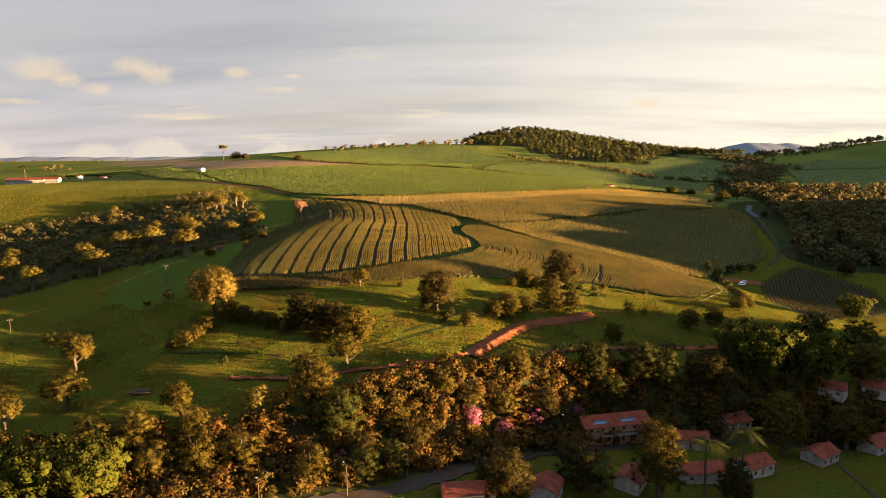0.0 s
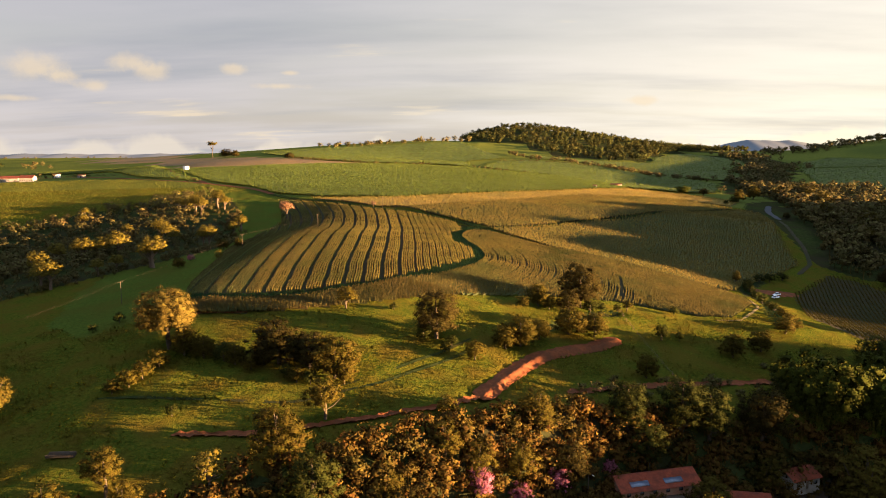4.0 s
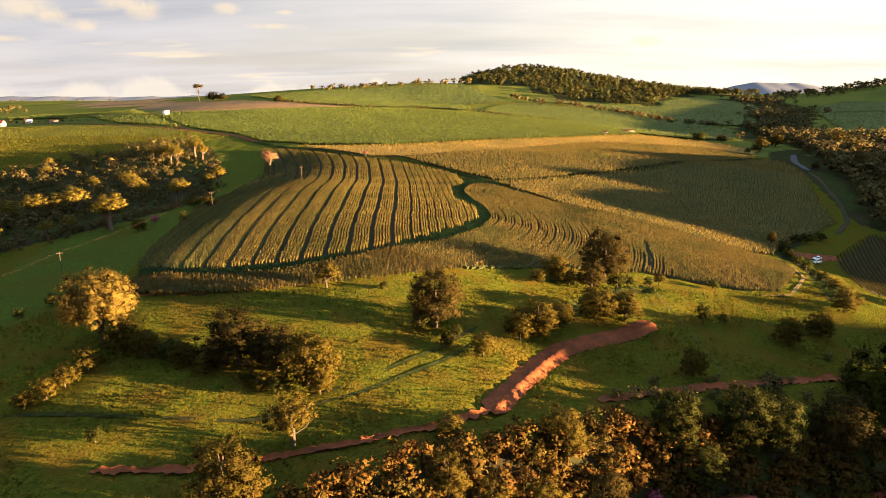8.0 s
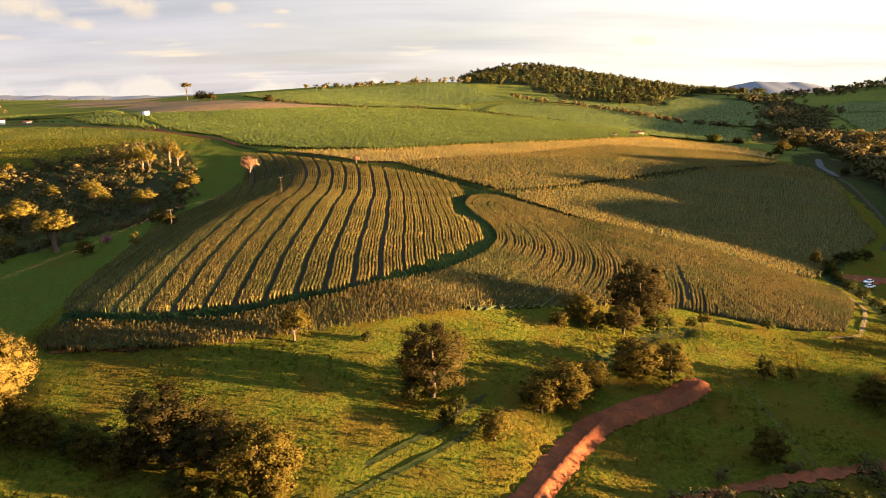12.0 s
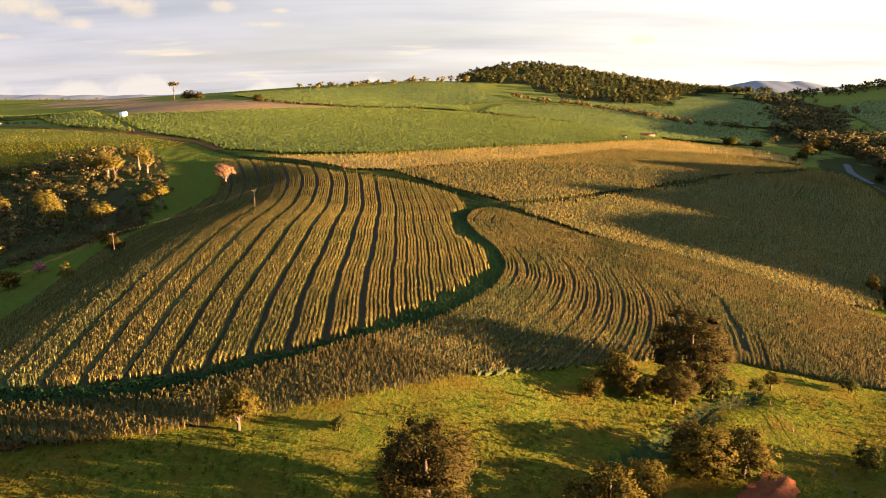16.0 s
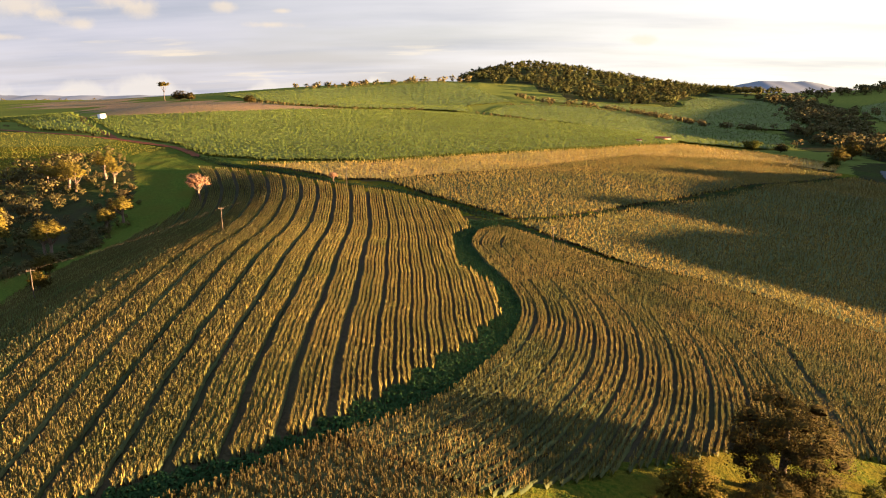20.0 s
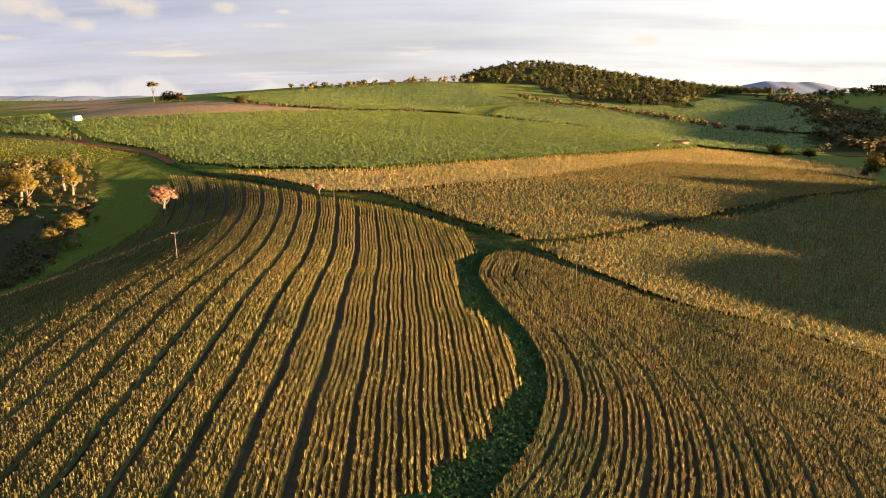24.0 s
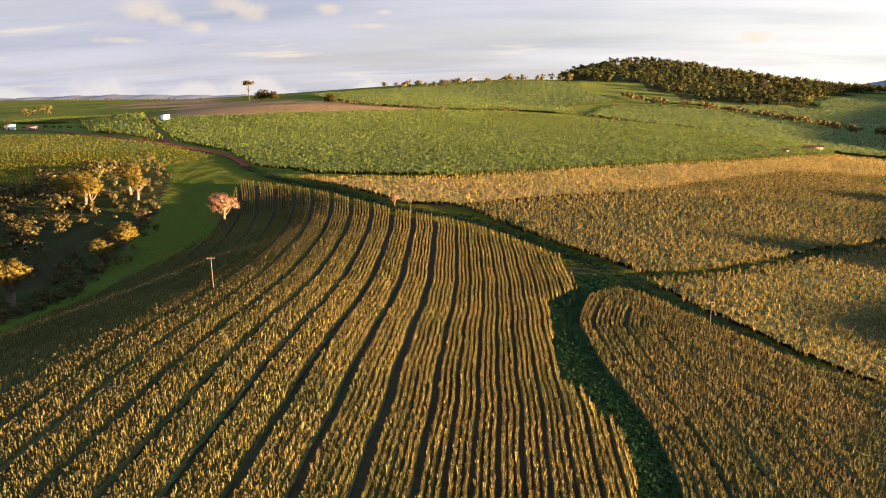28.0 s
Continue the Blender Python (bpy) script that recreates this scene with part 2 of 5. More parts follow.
LONG_GRASS = material("long_pasture_grass", (0.0808, 0.0808, 0.012), (0.133, 0.119, 0.02), 0.2, 0.9, 0, (0.0665, 0.0712, 0.014), 0.03, 0, 0.2, 0.35, hue=0.015, spec=0.0)
BARK = material("bark", (0.028, 0.021, 0.015), (0.055, 0.042, 0.030), 3.0, 0.9, 0.3, spec=0.05)
LEAF_DARK = material("leaf_dark", (0.0121, 0.0106, 0.00255), (0.0364, 0.0263, 0.0068), 2.0, 0.9, 0, None, 1, 0.15, 0.18, 0.25, hue=0.015, spec=0.02)
LEAF_BROWN = material("leaf_brownish", (0.023, 0.0185, 0.0030), (0.054, 0.0395, 0.0062), 2.0, 0.9, 0, None, 1, 0.2, 0.2, 0.25, hue=0.02, spec=0.02)
LEAF_OCHRE = material("leaf_ochre", (0.046, 0.033, 0.0068), (0.074, 0.052, 0.0105), 2.2, 0.9, 0, None, 1, 0.1, 0.2, 0.25, hue=0.012, spec=0.02)
LEAF_GOLD = material("leaf_golden", (0.060, 0.046, 0.0075), (0.108, 0.082, 0.0130), 2.2, 0.9, 0, None, 1, 0.12, 0.2, 0.25, hue=0.012, spec=0.02)
LEAF_GREEN = material("leaf_green", (0.0109, 0.0133, 0.00255), (0.0296, 0.0304, 0.00595), 2.0, 0.9, 0, None, 1, 0.2, 0.18, 0.25, hue=0.02, spec=0.02)
LEAF_BAMBOO = material("leaf_bamboo", (0.0155, 0.019, 0.0024), (0.041, 0.042, 0.0054), 1.6, 0.9, 0, None, 1, 0.15, 0.2, 0.3, hue=0.015, spec=0.02)
LEAF_PINK = material("leaf_reddish", (0.0975, 0.0488, 0.024), (0.143, 0.075, 0.0375), 0.7, 0.75, 0, None, 1, 0.1, 0.3, 0.3, spec=0.15)
BLOSSOM = material("blossom_pink", (0.119, 0.021, 0.042), (0.182, 0.049, 0.077), 0.9, 0.7, 0, None, 1, 0.2, 0.35, 0.3)
WALL_WHITE = material("white_plaster", (0.150, 0.136, 0.120), (0.215, 0.198, 0.176), 1.2, 0.9, 0.02, (0.125, 0.106, 0.086), 0.6, 0.08, spec=0.1)
BRICKWALL = material("brick_plaster", (0.15, 0.06, 0.034), (0.22, 0.095, 0.055), 2.0, 0.9, 0.05, (0.19, 0.11, 0.07), 0.4, 0.05)
TILE = material("clay_tile", (0.085, 0.0185, 0.0095), (0.140, 0.033, 0.0165), 1.6, 0.9, 0.05, (0.062, 0.018, 0.0105), 0.5, 0.15, spec=0.08)
DARKGLASS = material("window_dark", (0.02, 0.02, 0.022), (0.04, 0.04, 0.045), 1.0, 0.15, 0, None, 1, 0.1, spec=0.5)
WOOD = material("weathered_wood", (0.06, 0.043, 0.030), (0.10, 0.073, 0.05), 4.0, 0.9, 0.1, spec=0.05)
CONCRETE = material("pole_concrete", (0.0358, 0.0273, 0.0208), (0.0553, 0.0416, 0.0312), 3.0, 0.9, 0.05, spec=0.05)
WIRE = material("cable_metal", (0.02, 0.0152, 0.0112), (0.032, 0.024, 0.018), 3.0, 0.9, 0, spec=0.0)
DIRT_ROAD = material("dirt_road", (0.023, 0.018, 0.0135), (0.035, 0.028, 0.0215), 0.8, 0.95, 0.2, (0.026, 0.016, 0.010), 0.15, 0, spec=0.05)
ASPHALT = material("asphalt_grey", (0.026, 0.027, 0.029), (0.040, 0.041, 0.043), 2.0, 0.9, 0.05, None, 1, 0, spec=0.05)
PAINT_WHITE = material("white_paint", (0.45, 0.45, 0.43), (0.55, 0.55, 0.52), 2.0, 0.5, 0, None, 1, 0.04)
RUBBER = material("black_rubber", (0.02, 0.02, 0.02), (0.04, 0.04, 0.04), 8.0, 0.85, 0.02)
SOLAR = material("solar_glass", (0.05, 0.06, 0.085), (0.075, 0.09, 0.12), 3.0, 0.25, 0, None, 1, 0.05, spec=0.5)
# far hills with the haze of the air painted into their base colour
HAZE = material("distant_ridge_haze", (0.088, 0.098, 0.110), (0.112, 0.122, 0.134), 0.002, 1.0, 0, None, 1, 0, spec=0.0)

# ---- relief ----
NX = [-420, -260, -170, -110, -60, -10, 40, 90, 140, 200, 300, 420]
NY = [60, 150, 200, 240, 300, 380, 460, 560]
NEAR = [
    [-10.7, -11.7, -15.7, -19.2, -20.8, -21, -21.4, -22.2, -23.1, -24.4, -26.6, -28.2],
    [-11.6, -8.8, -9.8, -13.2, -15.2, -15, -17.1, -20.4, -23.6, -26.7, -27.8, -28.1],
    [-11.9, -7.9, -5.2, -6.4, -8.4, -10.3, -14.8, -19.7, -25.3, -27.8, -27.7, -27.3],
    [-11.5, -7.9, -2.5, 1.1, 0.5, -3.3, -10.8, -18.5, -27.1, -27.3, -27.2, -25.9],
    [-9.5, -7.9, -2.6, 8.7, 10.3, 7.4, -1.9, -9.9, -15.8, -24.2, -25.8, -22.5],
    [-5.1, -4.8, 2.5, 12.2, 14.8, 10, 2.9, -5.4, -15.4, -26.2, -22.6, -16.4],
    [6, -3, 3.4, 10.9, 13.6, 10.2, 6.9, -0.3, -9.3, -16.1, -18.3, -12],
    [17, 18.5, 19.6, 20.7, 20.9, 20.9, 18.3, 15.8, 11.8, 5.7, -4.5, -5.9],
]
FX = [-1600, -900, -500, -250, -60, 120, 300, 560, 1000, 1800]
FY = [560, 700, 850, 1000, 1200, 1500, 1900, 2600]
FAR = [
    [35, 18, 21, 18, 20, 13, -6, -7, -6, -4],
    [31, 23, 26, 34, 27, 19, 7, 4, 5, 10],
    [24, 25, 32, 48, 36, 24, 8, 19, 16, 24],
    [21, 31, 39, 50, 42, 30, 19, 27, 26, 38],
    [20, 38, 50, 58, 44, 38, 28, 24, 39, 52],
    [22, 43, 60, 74, 80, 58, 46, 40, 52, 60],
    [28, 46, 50, 55, 58, 55, 50, 46, 50, 50],
    [50, 44, 48, 54, 59, 71, 80, 75, 48, 50],
]
# crest of the unseen eastern ridge, set by the shadows wanted from it
EAST_Y = [-243, 57, 107, 162, 172, 180, 186, 191, 204, 210, 217, 226, 237, 297, 330, 355, 364, 372, 385, 400, 415, 424, 430, 436, 440, 445, 449, 457, 470, 479, 490, 505, 515, 524, 530, 540, 570, 657]
EAST_TOP = [7, 7, 7, 14, 24, 33, 33, 27, 23, 23, 20, 2, -10, -16, 10, 14, 30, 34, 37, 35, 33, 29, 27, 40, 46, 40, 35, 36, 40, 41, 42, 40, 44, 46, 43, 40, 30, 14]
HILL_X = [-90, 0, 40, 99, 144, 212, 268, 339, 410, 495, 622, 760]
HILL_RISE = [0, 12, 34, 52, 60, 58, 53, 42, 32, 20, 8, 0]
BANK_X = [-260, -110, -60, -20, 10, 40, 80, 120, 160, 220, 300]
BANK_Y = [140, 168, 178, 190, 205, 222, 232, 236, 240, 240, 235]
BANK_DROP = [-8, -8, -10, -14, -17, -20, -20, -18, -13, -8, -4]


def weights(axis, t):
    """Smooth (cubic) weights of the table's lines at t."""
    ax = np.array(axis, float)
    t = np.clip(t, ax[0], ax[-1])
    i = np.clip(np.searchsorted(ax, t) - 1, 0, len(ax) - 2)
    h = ax[i + 1] - ax[i]
    u = (t - ax[i]) / h
    w, r = np.zeros((len(t), len(ax))), np.arange(len(t))
    w[r, i] += 2 * u**3 - 3 * u**2 + 1
    w[r, i + 1] += 3 * u**2 - 2 * u**3
    for k, s in ((i, u**3 - 2 * u**2 + u), (i + 1, u**3 - u**2)):
        lo, hi = np.maximum(k - 1, 0), np.minimum(k + 1, len(ax) - 1)
        s = s * h / (ax[hi] - ax[lo])
        np.add.at(w, (r, hi), s)
        np.add.at(w, (r, lo), -s)
    return w


def step(a, b, v):
    u = np.clip((v - a) / (b - a), 0, 1)
    return u * u * (3 - 2 * u)


def height(x, y):
    """The ground's height at arrays of places."""
    x, y = np.broadcast_arrays(np.asarray(x, float), np.asarray(y, float))
    shape, x, y = x.shape, x.ravel(), y.ravel()
    near = np.einsum("ij,ik,jk->i", weights(NY, y), weights(NX, x), np.array(NEAR, float), optimize=True)
    far = np.einsum("ij,ik,jk->i", weights(FY, y), weights(FX, x), np.array(FAR, float), optimize=True)
    f = step(520, 600, y)
    z = near * (1 - f) + far * f
    z += np.interp(x, BANK_X, BANK_DROP) * step(0, 16, np.interp(x, BANK_X, BANK_Y) - y)
    # the field's western flank falls away more steeply
    z -= 4.0 * step(-77, -124, x) * step(-185, -135, x) * step(150, 185, y) * step(560, 500, y)
    # the wooded hill on the skyline
    z += np.interp(x, HILL_X, HILL_RISE) * np.exp(-(((y - 1780) / 260) ** 2))
    # the unseen eastern ridge; its crest is shaped to shade valley and fields
    z += (np.interp(y, EAST_Y, EAST_TOP) - z) * step(440, 545, x) * step(780, 670, x) * step(900, 720, y)
    # a rounded hill behind the eastern woods
    z += np.interp(x, [600, 700, 770, 823, 870, 950, 1200, 1500], [0, 8, 15, 22, 27, 32, 36, 0]) * np.exp(-(((y - 1460) / 170) ** 2))
    # a second unseen ridge farther east, added to shade the distant valley
    z += np.maximum(0, 64 - z) * step(790, 900, x) * step(1300, 1050, x) * step(660, 800, y) * step(1420, 1320, y)
    # beyond the tables the land levels out
    out = step(2600, 4000, y)
    z = z * (1 - out) + 30 * out
    return z.reshape(shape)


def hz(x, y):
    return float(height(np.array([x]), np.array([y]))[0])


def inside(poly, x, y):
    """Which of the places lie in the outline."""
    x, y, hit = np.asarray(x), np.asarray(y), np.zeros(np.shape(x), bool)
    for (x0, y0), (x1, y1) in zip(poly, poly[1:] + poly[:1]):
        cross = (y0 > y) != (y1 > y)
        with np.errstate(divide="ignore", invalid="ignore"):
            hit ^= cross & (x < (x1 - x0) * (y - y0) / (y1 - y0 + 1e-9) + x0)
    return hit


def near_line(line, x, y):
    """Distance of the places to a line of points."""
    best = np.full(np.shape(x), 1e9)
    for (x0, y0), (x1, y1) in zip(line, line[1:]):
        dx, dy = x1 - x0, y1 - y0
        u = np.clip(((x - x0) * dx + (y - y0) * dy) / (dx * dx + dy * dy), 0, 1)
        best = np.minimum(best, np.hypot(x - x0 - u * dx, y - y0 - u * dy))
    return best


def mesh_of(name, verts, faces, mats, index=None, smooth=False, normals=None):
    """A mesh from arrays; faces all have the same number of corners."""
    me = bpy.data.meshes.new(name)
    verts, faces = np.asarray(verts, np.float32), np.asarray(faces, np.int32)
    if normals is not None:  # every leaf shows its front to the outside of its plant
        a, b, c = (verts[faces[:, i]] for i in range(3))
        back = (np.cross(b - a, c - a) * np.asarray(normals)[faces[:, 0]]).sum(1) < 0
        faces[back] = faces[back][:, ::-1]
    k = faces.shape[1]
    me.vertices.add(len(verts))
    me.vertices.foreach_set("co", verts.ravel())
    me.loops.add(faces.size)
    me.loops.foreach_set("vertex_index", faces.ravel())
    me.polygons.add(len(faces))
    me.polygons.foreach_set("loop_start", np.arange(0, faces.size, k, dtype=np.int32))
    for m in mats:
        me.materials.append(m)
    if index is not None:
        me.polygons.foreach_set("material_index", np.asarray(index, np.int32))
    if smooth:
        me.polygons.foreach_set("use_smooth", np.ones(len(faces), bool))
    me.update()
    me.validate()
    if normals is not None:  # soft shading of foliage: leaves take the turn of their clump
        me.polygons.foreach_set("use_smooth", np.ones(len(me.polygons), bool))
        own = me.attributes.new("custom_normal", "FLOAT_VECTOR", "POINT")
        own.data.foreach_set("vector", np.asarray(normals, np.float32).ravel())
    return me


def part(name, me, parent, label=""):
    ob = new(name, me)
    ob.parent = parent
    return tagged(ob, label) if label else ob


def scatter(template, x, y, size, rng, lift=0.0):
    """Copies of a template (verts, triangles, normals) standing on the ground, turned at random, as arrays."""
    tv, tf, tn = template
    n, a = len(x), rng.uniform(0, 2 * math.pi, len(x))
    c, s = np.cos(a)[:, None], np.sin(a)[:, None]

    def turned(v):
        out = np.empty((n, len(v), 3))
        out[..., 0] = v[:, 0] * c - v[:, 1] * s
        out[..., 1] = v[:, 0] * s + v[:, 1] * c
        out[..., 2] = v[:, 2]
        return out

    out = turned(tv) * np.asarray(size)[:, None, None]
    out += np.stack([x, y, height(x, y) + lift], -1)[:, None, :]
    f = tf[None] + (np.arange(n) * len(tv))[:, None, None]
    return out.reshape(-1, 3), f.reshape(-1, tf.shape[1]), turned(tn).reshape(-1, 3)


def joined(sets):
    vs, fs, ns, k = [], [], [], 0
    for v, f, n in sets:
        vs.append(v)
        fs.append(f + k)
        ns.append(n)
        k += len(v)
    return np.concatenate(vs), np.concatenate(fs), np.concatenate(ns)


def blades(rng, count, tall, reach, width, foot=0.15, tassel=0.0, rise=(-0.05, 0.35), up=0.55):
    """A plant of arched leaf blades, two triangles each."""
    v, f, nn = [], [], []
    for i in range(count):
        a = 2 * math.pi * (i + rng.uniform(-0.3, 0.3)) / count * 2.4
        d = np.array([math.cos(a), math.sin(a), 0])
        sd = np.array([-d[1], d[0], 0]) * width / 2
        h0 = tall * rng.uniform(foot, 0.55)
        mid = d * reach * rng.uniform(0.35, 0.6) + (0, 0, min(tall, h0 + tall * rng.uniform(0.3, 0.5)))
        tip = d * reach * rng.uniform(0.8, 1.1) + (0, 0, h0 + tall * rng.uniform(*rise))
        k = len(v)
        v += [np.array([0, 0, h0]) - sd * 0.3, mid - sd, mid + sd, tip]
        f += [(k, k + 2, k + 1), (k + 1, k + 2, k + 3)]
        face = d + (0, 0, up) + rng.normal(0, 0.25, 3)
        nn += [face / np.linalg.norm(face)] * 4
    if tassel:
        for a in (0.4, 1.5, 2.6):
            d = np.array([math.cos(a), math.sin(a), 0])
            k = len(v)
            v += [np.array([0, 0, tall * 0.72]), d * 0.12 + (0, 0, tall + tassel * 0.5), -d * 0.09 + (0, 0, tall + tassel)]
            f += [(k, k + 1, k + 2)]
            nn += [np.array([-d[1] * 0.7, d[0] * 0.7, 0.7])] * 3
    return np.array(v), np.array(f), np.array(nn)


RNG = np.random.default_rng(11)

# ---- the plan: outlines of fields, woods and ways ----
CREEK_W = [(4, 452), (-3, 440), (-2.5, 431), (-1.7, 411), (-0.6, 394), (3, 392.5), (4.9, 383.5), (7.6, 383), (8.6, 375), (9.3, 357), (6.2, 351), (6, 347.5), (3.2, 346.5), (3, 337), (-0.5, 336), (-0.8, 330.5), (-4.5, 329.5), (-5.5, 322), (-9, 321), (-9.5, 314.5), (-13, 313.5), (-13.8, 308.5), (-18, 307.5), (-18.3, 302.8), (-23, 301.5), (-23.5, 297), (-28, 296), (-29, 292), (-39, 288.2), (-45, 284), (-50, 281), (-58, 278.8), (-64, 277.3), (-70, 275.5), (-82, 275.5), (-95, 279)]
CREEK_E = [(13, 454), (7, 448), (3.3, 428), (7, 404), (12.7, 385), (14.8, 369.5), (14.2, 358), (11.3, 345), (7.5, 334), (3, 325), (-2, 315), (-8, 306.5), (-19, 297), (-33, 285), (-45, 277.5), (-55, 272.4), (-71, 269.5), (-92, 271)]
STRIPED = [(-98, 285), (-104, 330), (-113, 373), (-120, 409), (-124, 456), (-120, 480), (-120, 501), (-124, 522), (-132, 548), (-137, 564), (-118, 556), (-95, 543), (-75, 528), (-57, 514), (-40, 507), (-29, 502), (-14, 490), (0, 477), (3, 462)] + CREEK_W
CURVED = [(13, 454), (18, 455), (33, 437), (49, 419), (72, 415), (90, 407), (109, 396), (130, 384), (141, 368), (136, 350), (126, 333), (114, 315), (102, 311.5), (87, 313), (66, 315.5), (47, 311), (40, 307.5), (29, 302), (13, 293), (3, 288), (-19, 297)] + CREEK_E[11:0:-1]
STRIP_SOUTH = [(3, 288), (-3, 284), (-14, 278), (-27, 272), (-36, 268), (-44, 265.3), (-52, 262.5), (-61, 260), (-73, 258), (-81, 257.5), (-88, 259.5), (-93, 264)] + CREEK_E[:11:-1]
WAY_NORTH = [(-152, 602), (-120, 572), (-95, 554), (-58, 522), (-26, 508), (0, 485), (17, 466)]
WAY_EAST = [(17, 466), (43, 477), (89, 513), (137, 543), (237, 624)]
DITCH = [(17, 463), (30, 445), (42, 430), (54, 414)]
BROWN = [(22, 469), (43, 479), (89, 514.5), (137, 545), (236, 626), (210, 660), (114, 646), (24, 555), (-34, 525), (-20, 508), (2, 487)]
GOLDEN = [(-34, 525), (24, 555), (114, 646), (210, 660), (238, 640), (259, 672), (226, 711), (176, 748), (96, 678), (31, 633), (-47, 580), (-100, 575), (-118, 577), (-93, 558), (-56, 526)]
LOWER = [(22, 463), (45, 475.5), (91, 511.5), (139, 541.5), (238, 621), (250, 612), (248, 585), (227, 518), (219, 487), (214, 465), (185, 438), (158, 411), (143, 386), (130, 385), (109, 397), (90, 408), (72, 416), (58, 418), (34, 444)]
CANE_FIELD = [(-150, 604), (-109, 586), (-47, 586), (31, 639), (96, 684), (171, 749), (180, 770), (177, 829), (101, 906), (15, 936), (-62, 941), (-124, 887), (-184, 814), (-233, 780), (-285, 775), (-306, 770), (-228, 669), (-180, 642)]
CANE_HIGH = [(-43, 975), (-115, 928), (-171, 930), (-330, 1180), (-332, 1222), (-248, 1310), (-115, 1380), (11, 1465), (60, 1330), (90, 1250), (18, 1185), (19, 975)]
CANE_EAST = [(105, 912), (92, 900), (30, 975), (60, 1180), (110, 1230), (176, 1215), (249, 1135), (294, 1010), (332, 912), (290, 800), (240, 760), (183, 775)]
VALLEY = [(340, 800), (375, 900), (440, 1050), (520, 1200), (560, 1350), (560, 1480)]
CANE_FAR_EAST = [(395, 780), (470, 745), (640, 790), (820, 960), (800, 1200), (690, 1330), (620, 1300), (560, 1180), (480, 1030)]
CANE_BACK = [(100, 1330), (145, 1262), (195, 1255), (245, 1175), (282, 995), (335, 945), (372, 930), (425, 1060), (500, 1200), (535, 1340), (530, 1410), (480, 1500), (430, 1450), (375, 1380), (345, 1280), (255, 1285), (195, 1300)]
CANE_WEST = [(-314, 779), (-235, 670), (-312, 708), (-344, 745), (-401, 815), (-545, 900), (-520, 950), (-360, 850)]
PLOUGHED = [(-300, 782), (-233, 784), (-186, 818), (-126, 893), (-118, 922), (-171, 924), (-233, 1004), (-340, 1100), (-453, 1172), (-440, 1040), (-360, 880)]
PLOUGHED_FAR = [(-420, 1060), (-559, 1117), (-900, 1700), (-760, 1750), (-507, 1301)]
MEADOW_WEST = [(-118, 250), (-99, 268), (-98, 285), (-104, 330), (-113, 373), (-120, 409), (-124, 456), (-120, 480), (-120, 501), (-124, 522), (-132, 548), (-137, 564), (-109, 584), (-150, 603), (-180, 640), (-228, 662), (-236, 628), (-228, 594), (-207, 612), (-180, 582), (-156, 530), (-147, 488), (-134, 446), (-139, 415), (-150, 380), (-165, 357), (-160, 320), (-142, 270)]
WOODS_WEST = [(-345, 470), (-292, 522), (-266, 542), (-234, 553), (-228, 594), (-207, 612), (-180, 582), (-156, 530), (-147, 488), (-134, 446), (-139, 415), (-150, 380), (-165, 357), (-180, 335), (-203, 300), (-218, 260), (-230, 230), (-330, 240), (-420, 330)]
WOODS_EAST = [(262, 545), (233, 465), (240, 441), (300, 425), (420, 440), (470, 740), (369, 781), (320, 790), (290, 640)]
HILL_WOODS = [(10, 1490), (44, 1482), (67, 1464), (127, 1470), (156, 1403), (200, 1313), (260, 1294), (344, 1291), (380, 1400), (430, 1470), (490, 1530), (600, 1620), (700, 1700), (700, 1950), (300, 2150), (0, 2000)]
BANK_WOODS = [(-130, 156), (-62, 170), (-22, 190), (10, 206), (38, 221), (80, 226), (130, 234), (200, 236), (200, 226), (130, 222), (80, 216), (40, 200), (12, 184), (-20, 164), (-62, 140), (-130, 130)]
WOODSIDE_SHADE = [(226, 470), (236, 448), (262, 545), (290, 640), (300, 700), (262, 668), (244, 620), (243, 575)]
VINES = [(160, 345), (180, 405), (222, 450), (236, 440), (245, 395), (225, 345), (162, 303)]
GULLY = [(63, 300), (53, 295), (45, 286), (35, 276), (25, 268)]
TROUGH = [(172, 428), (156, 408), (151, 385), (152, 368), (147, 350), (139, 330), (134, 312)]
TRAIL = [(-66, 193), (-49, 194), (-32, 198.5), (-20, 203), (-9, 208), (0, 212), (8, 218)]
TRENCH = [(8, 218), (13, 227), (21, 240), (29, 251), (39, 258.5), (48, 264), (58, 274)]
TRAIL_EAST = [(33, 227), (46, 233), (61, 240), (87, 250), (104, 257)]
ROAD_WEST = [(-152, 604), (-165, 622), (-180, 637), (-228, 663), (-292, 741), (-312, 780), (-366, 854)]
ROAD_PASTURE = [(-228, 663), (-312, 703), (-465, 803), (-560, 850)]
VILLAGE_ROAD = [(-60, 140), (-12, 163), (12, 183), (29, 196), (46, 203), (70, 212), (110, 222), (170, 226)]


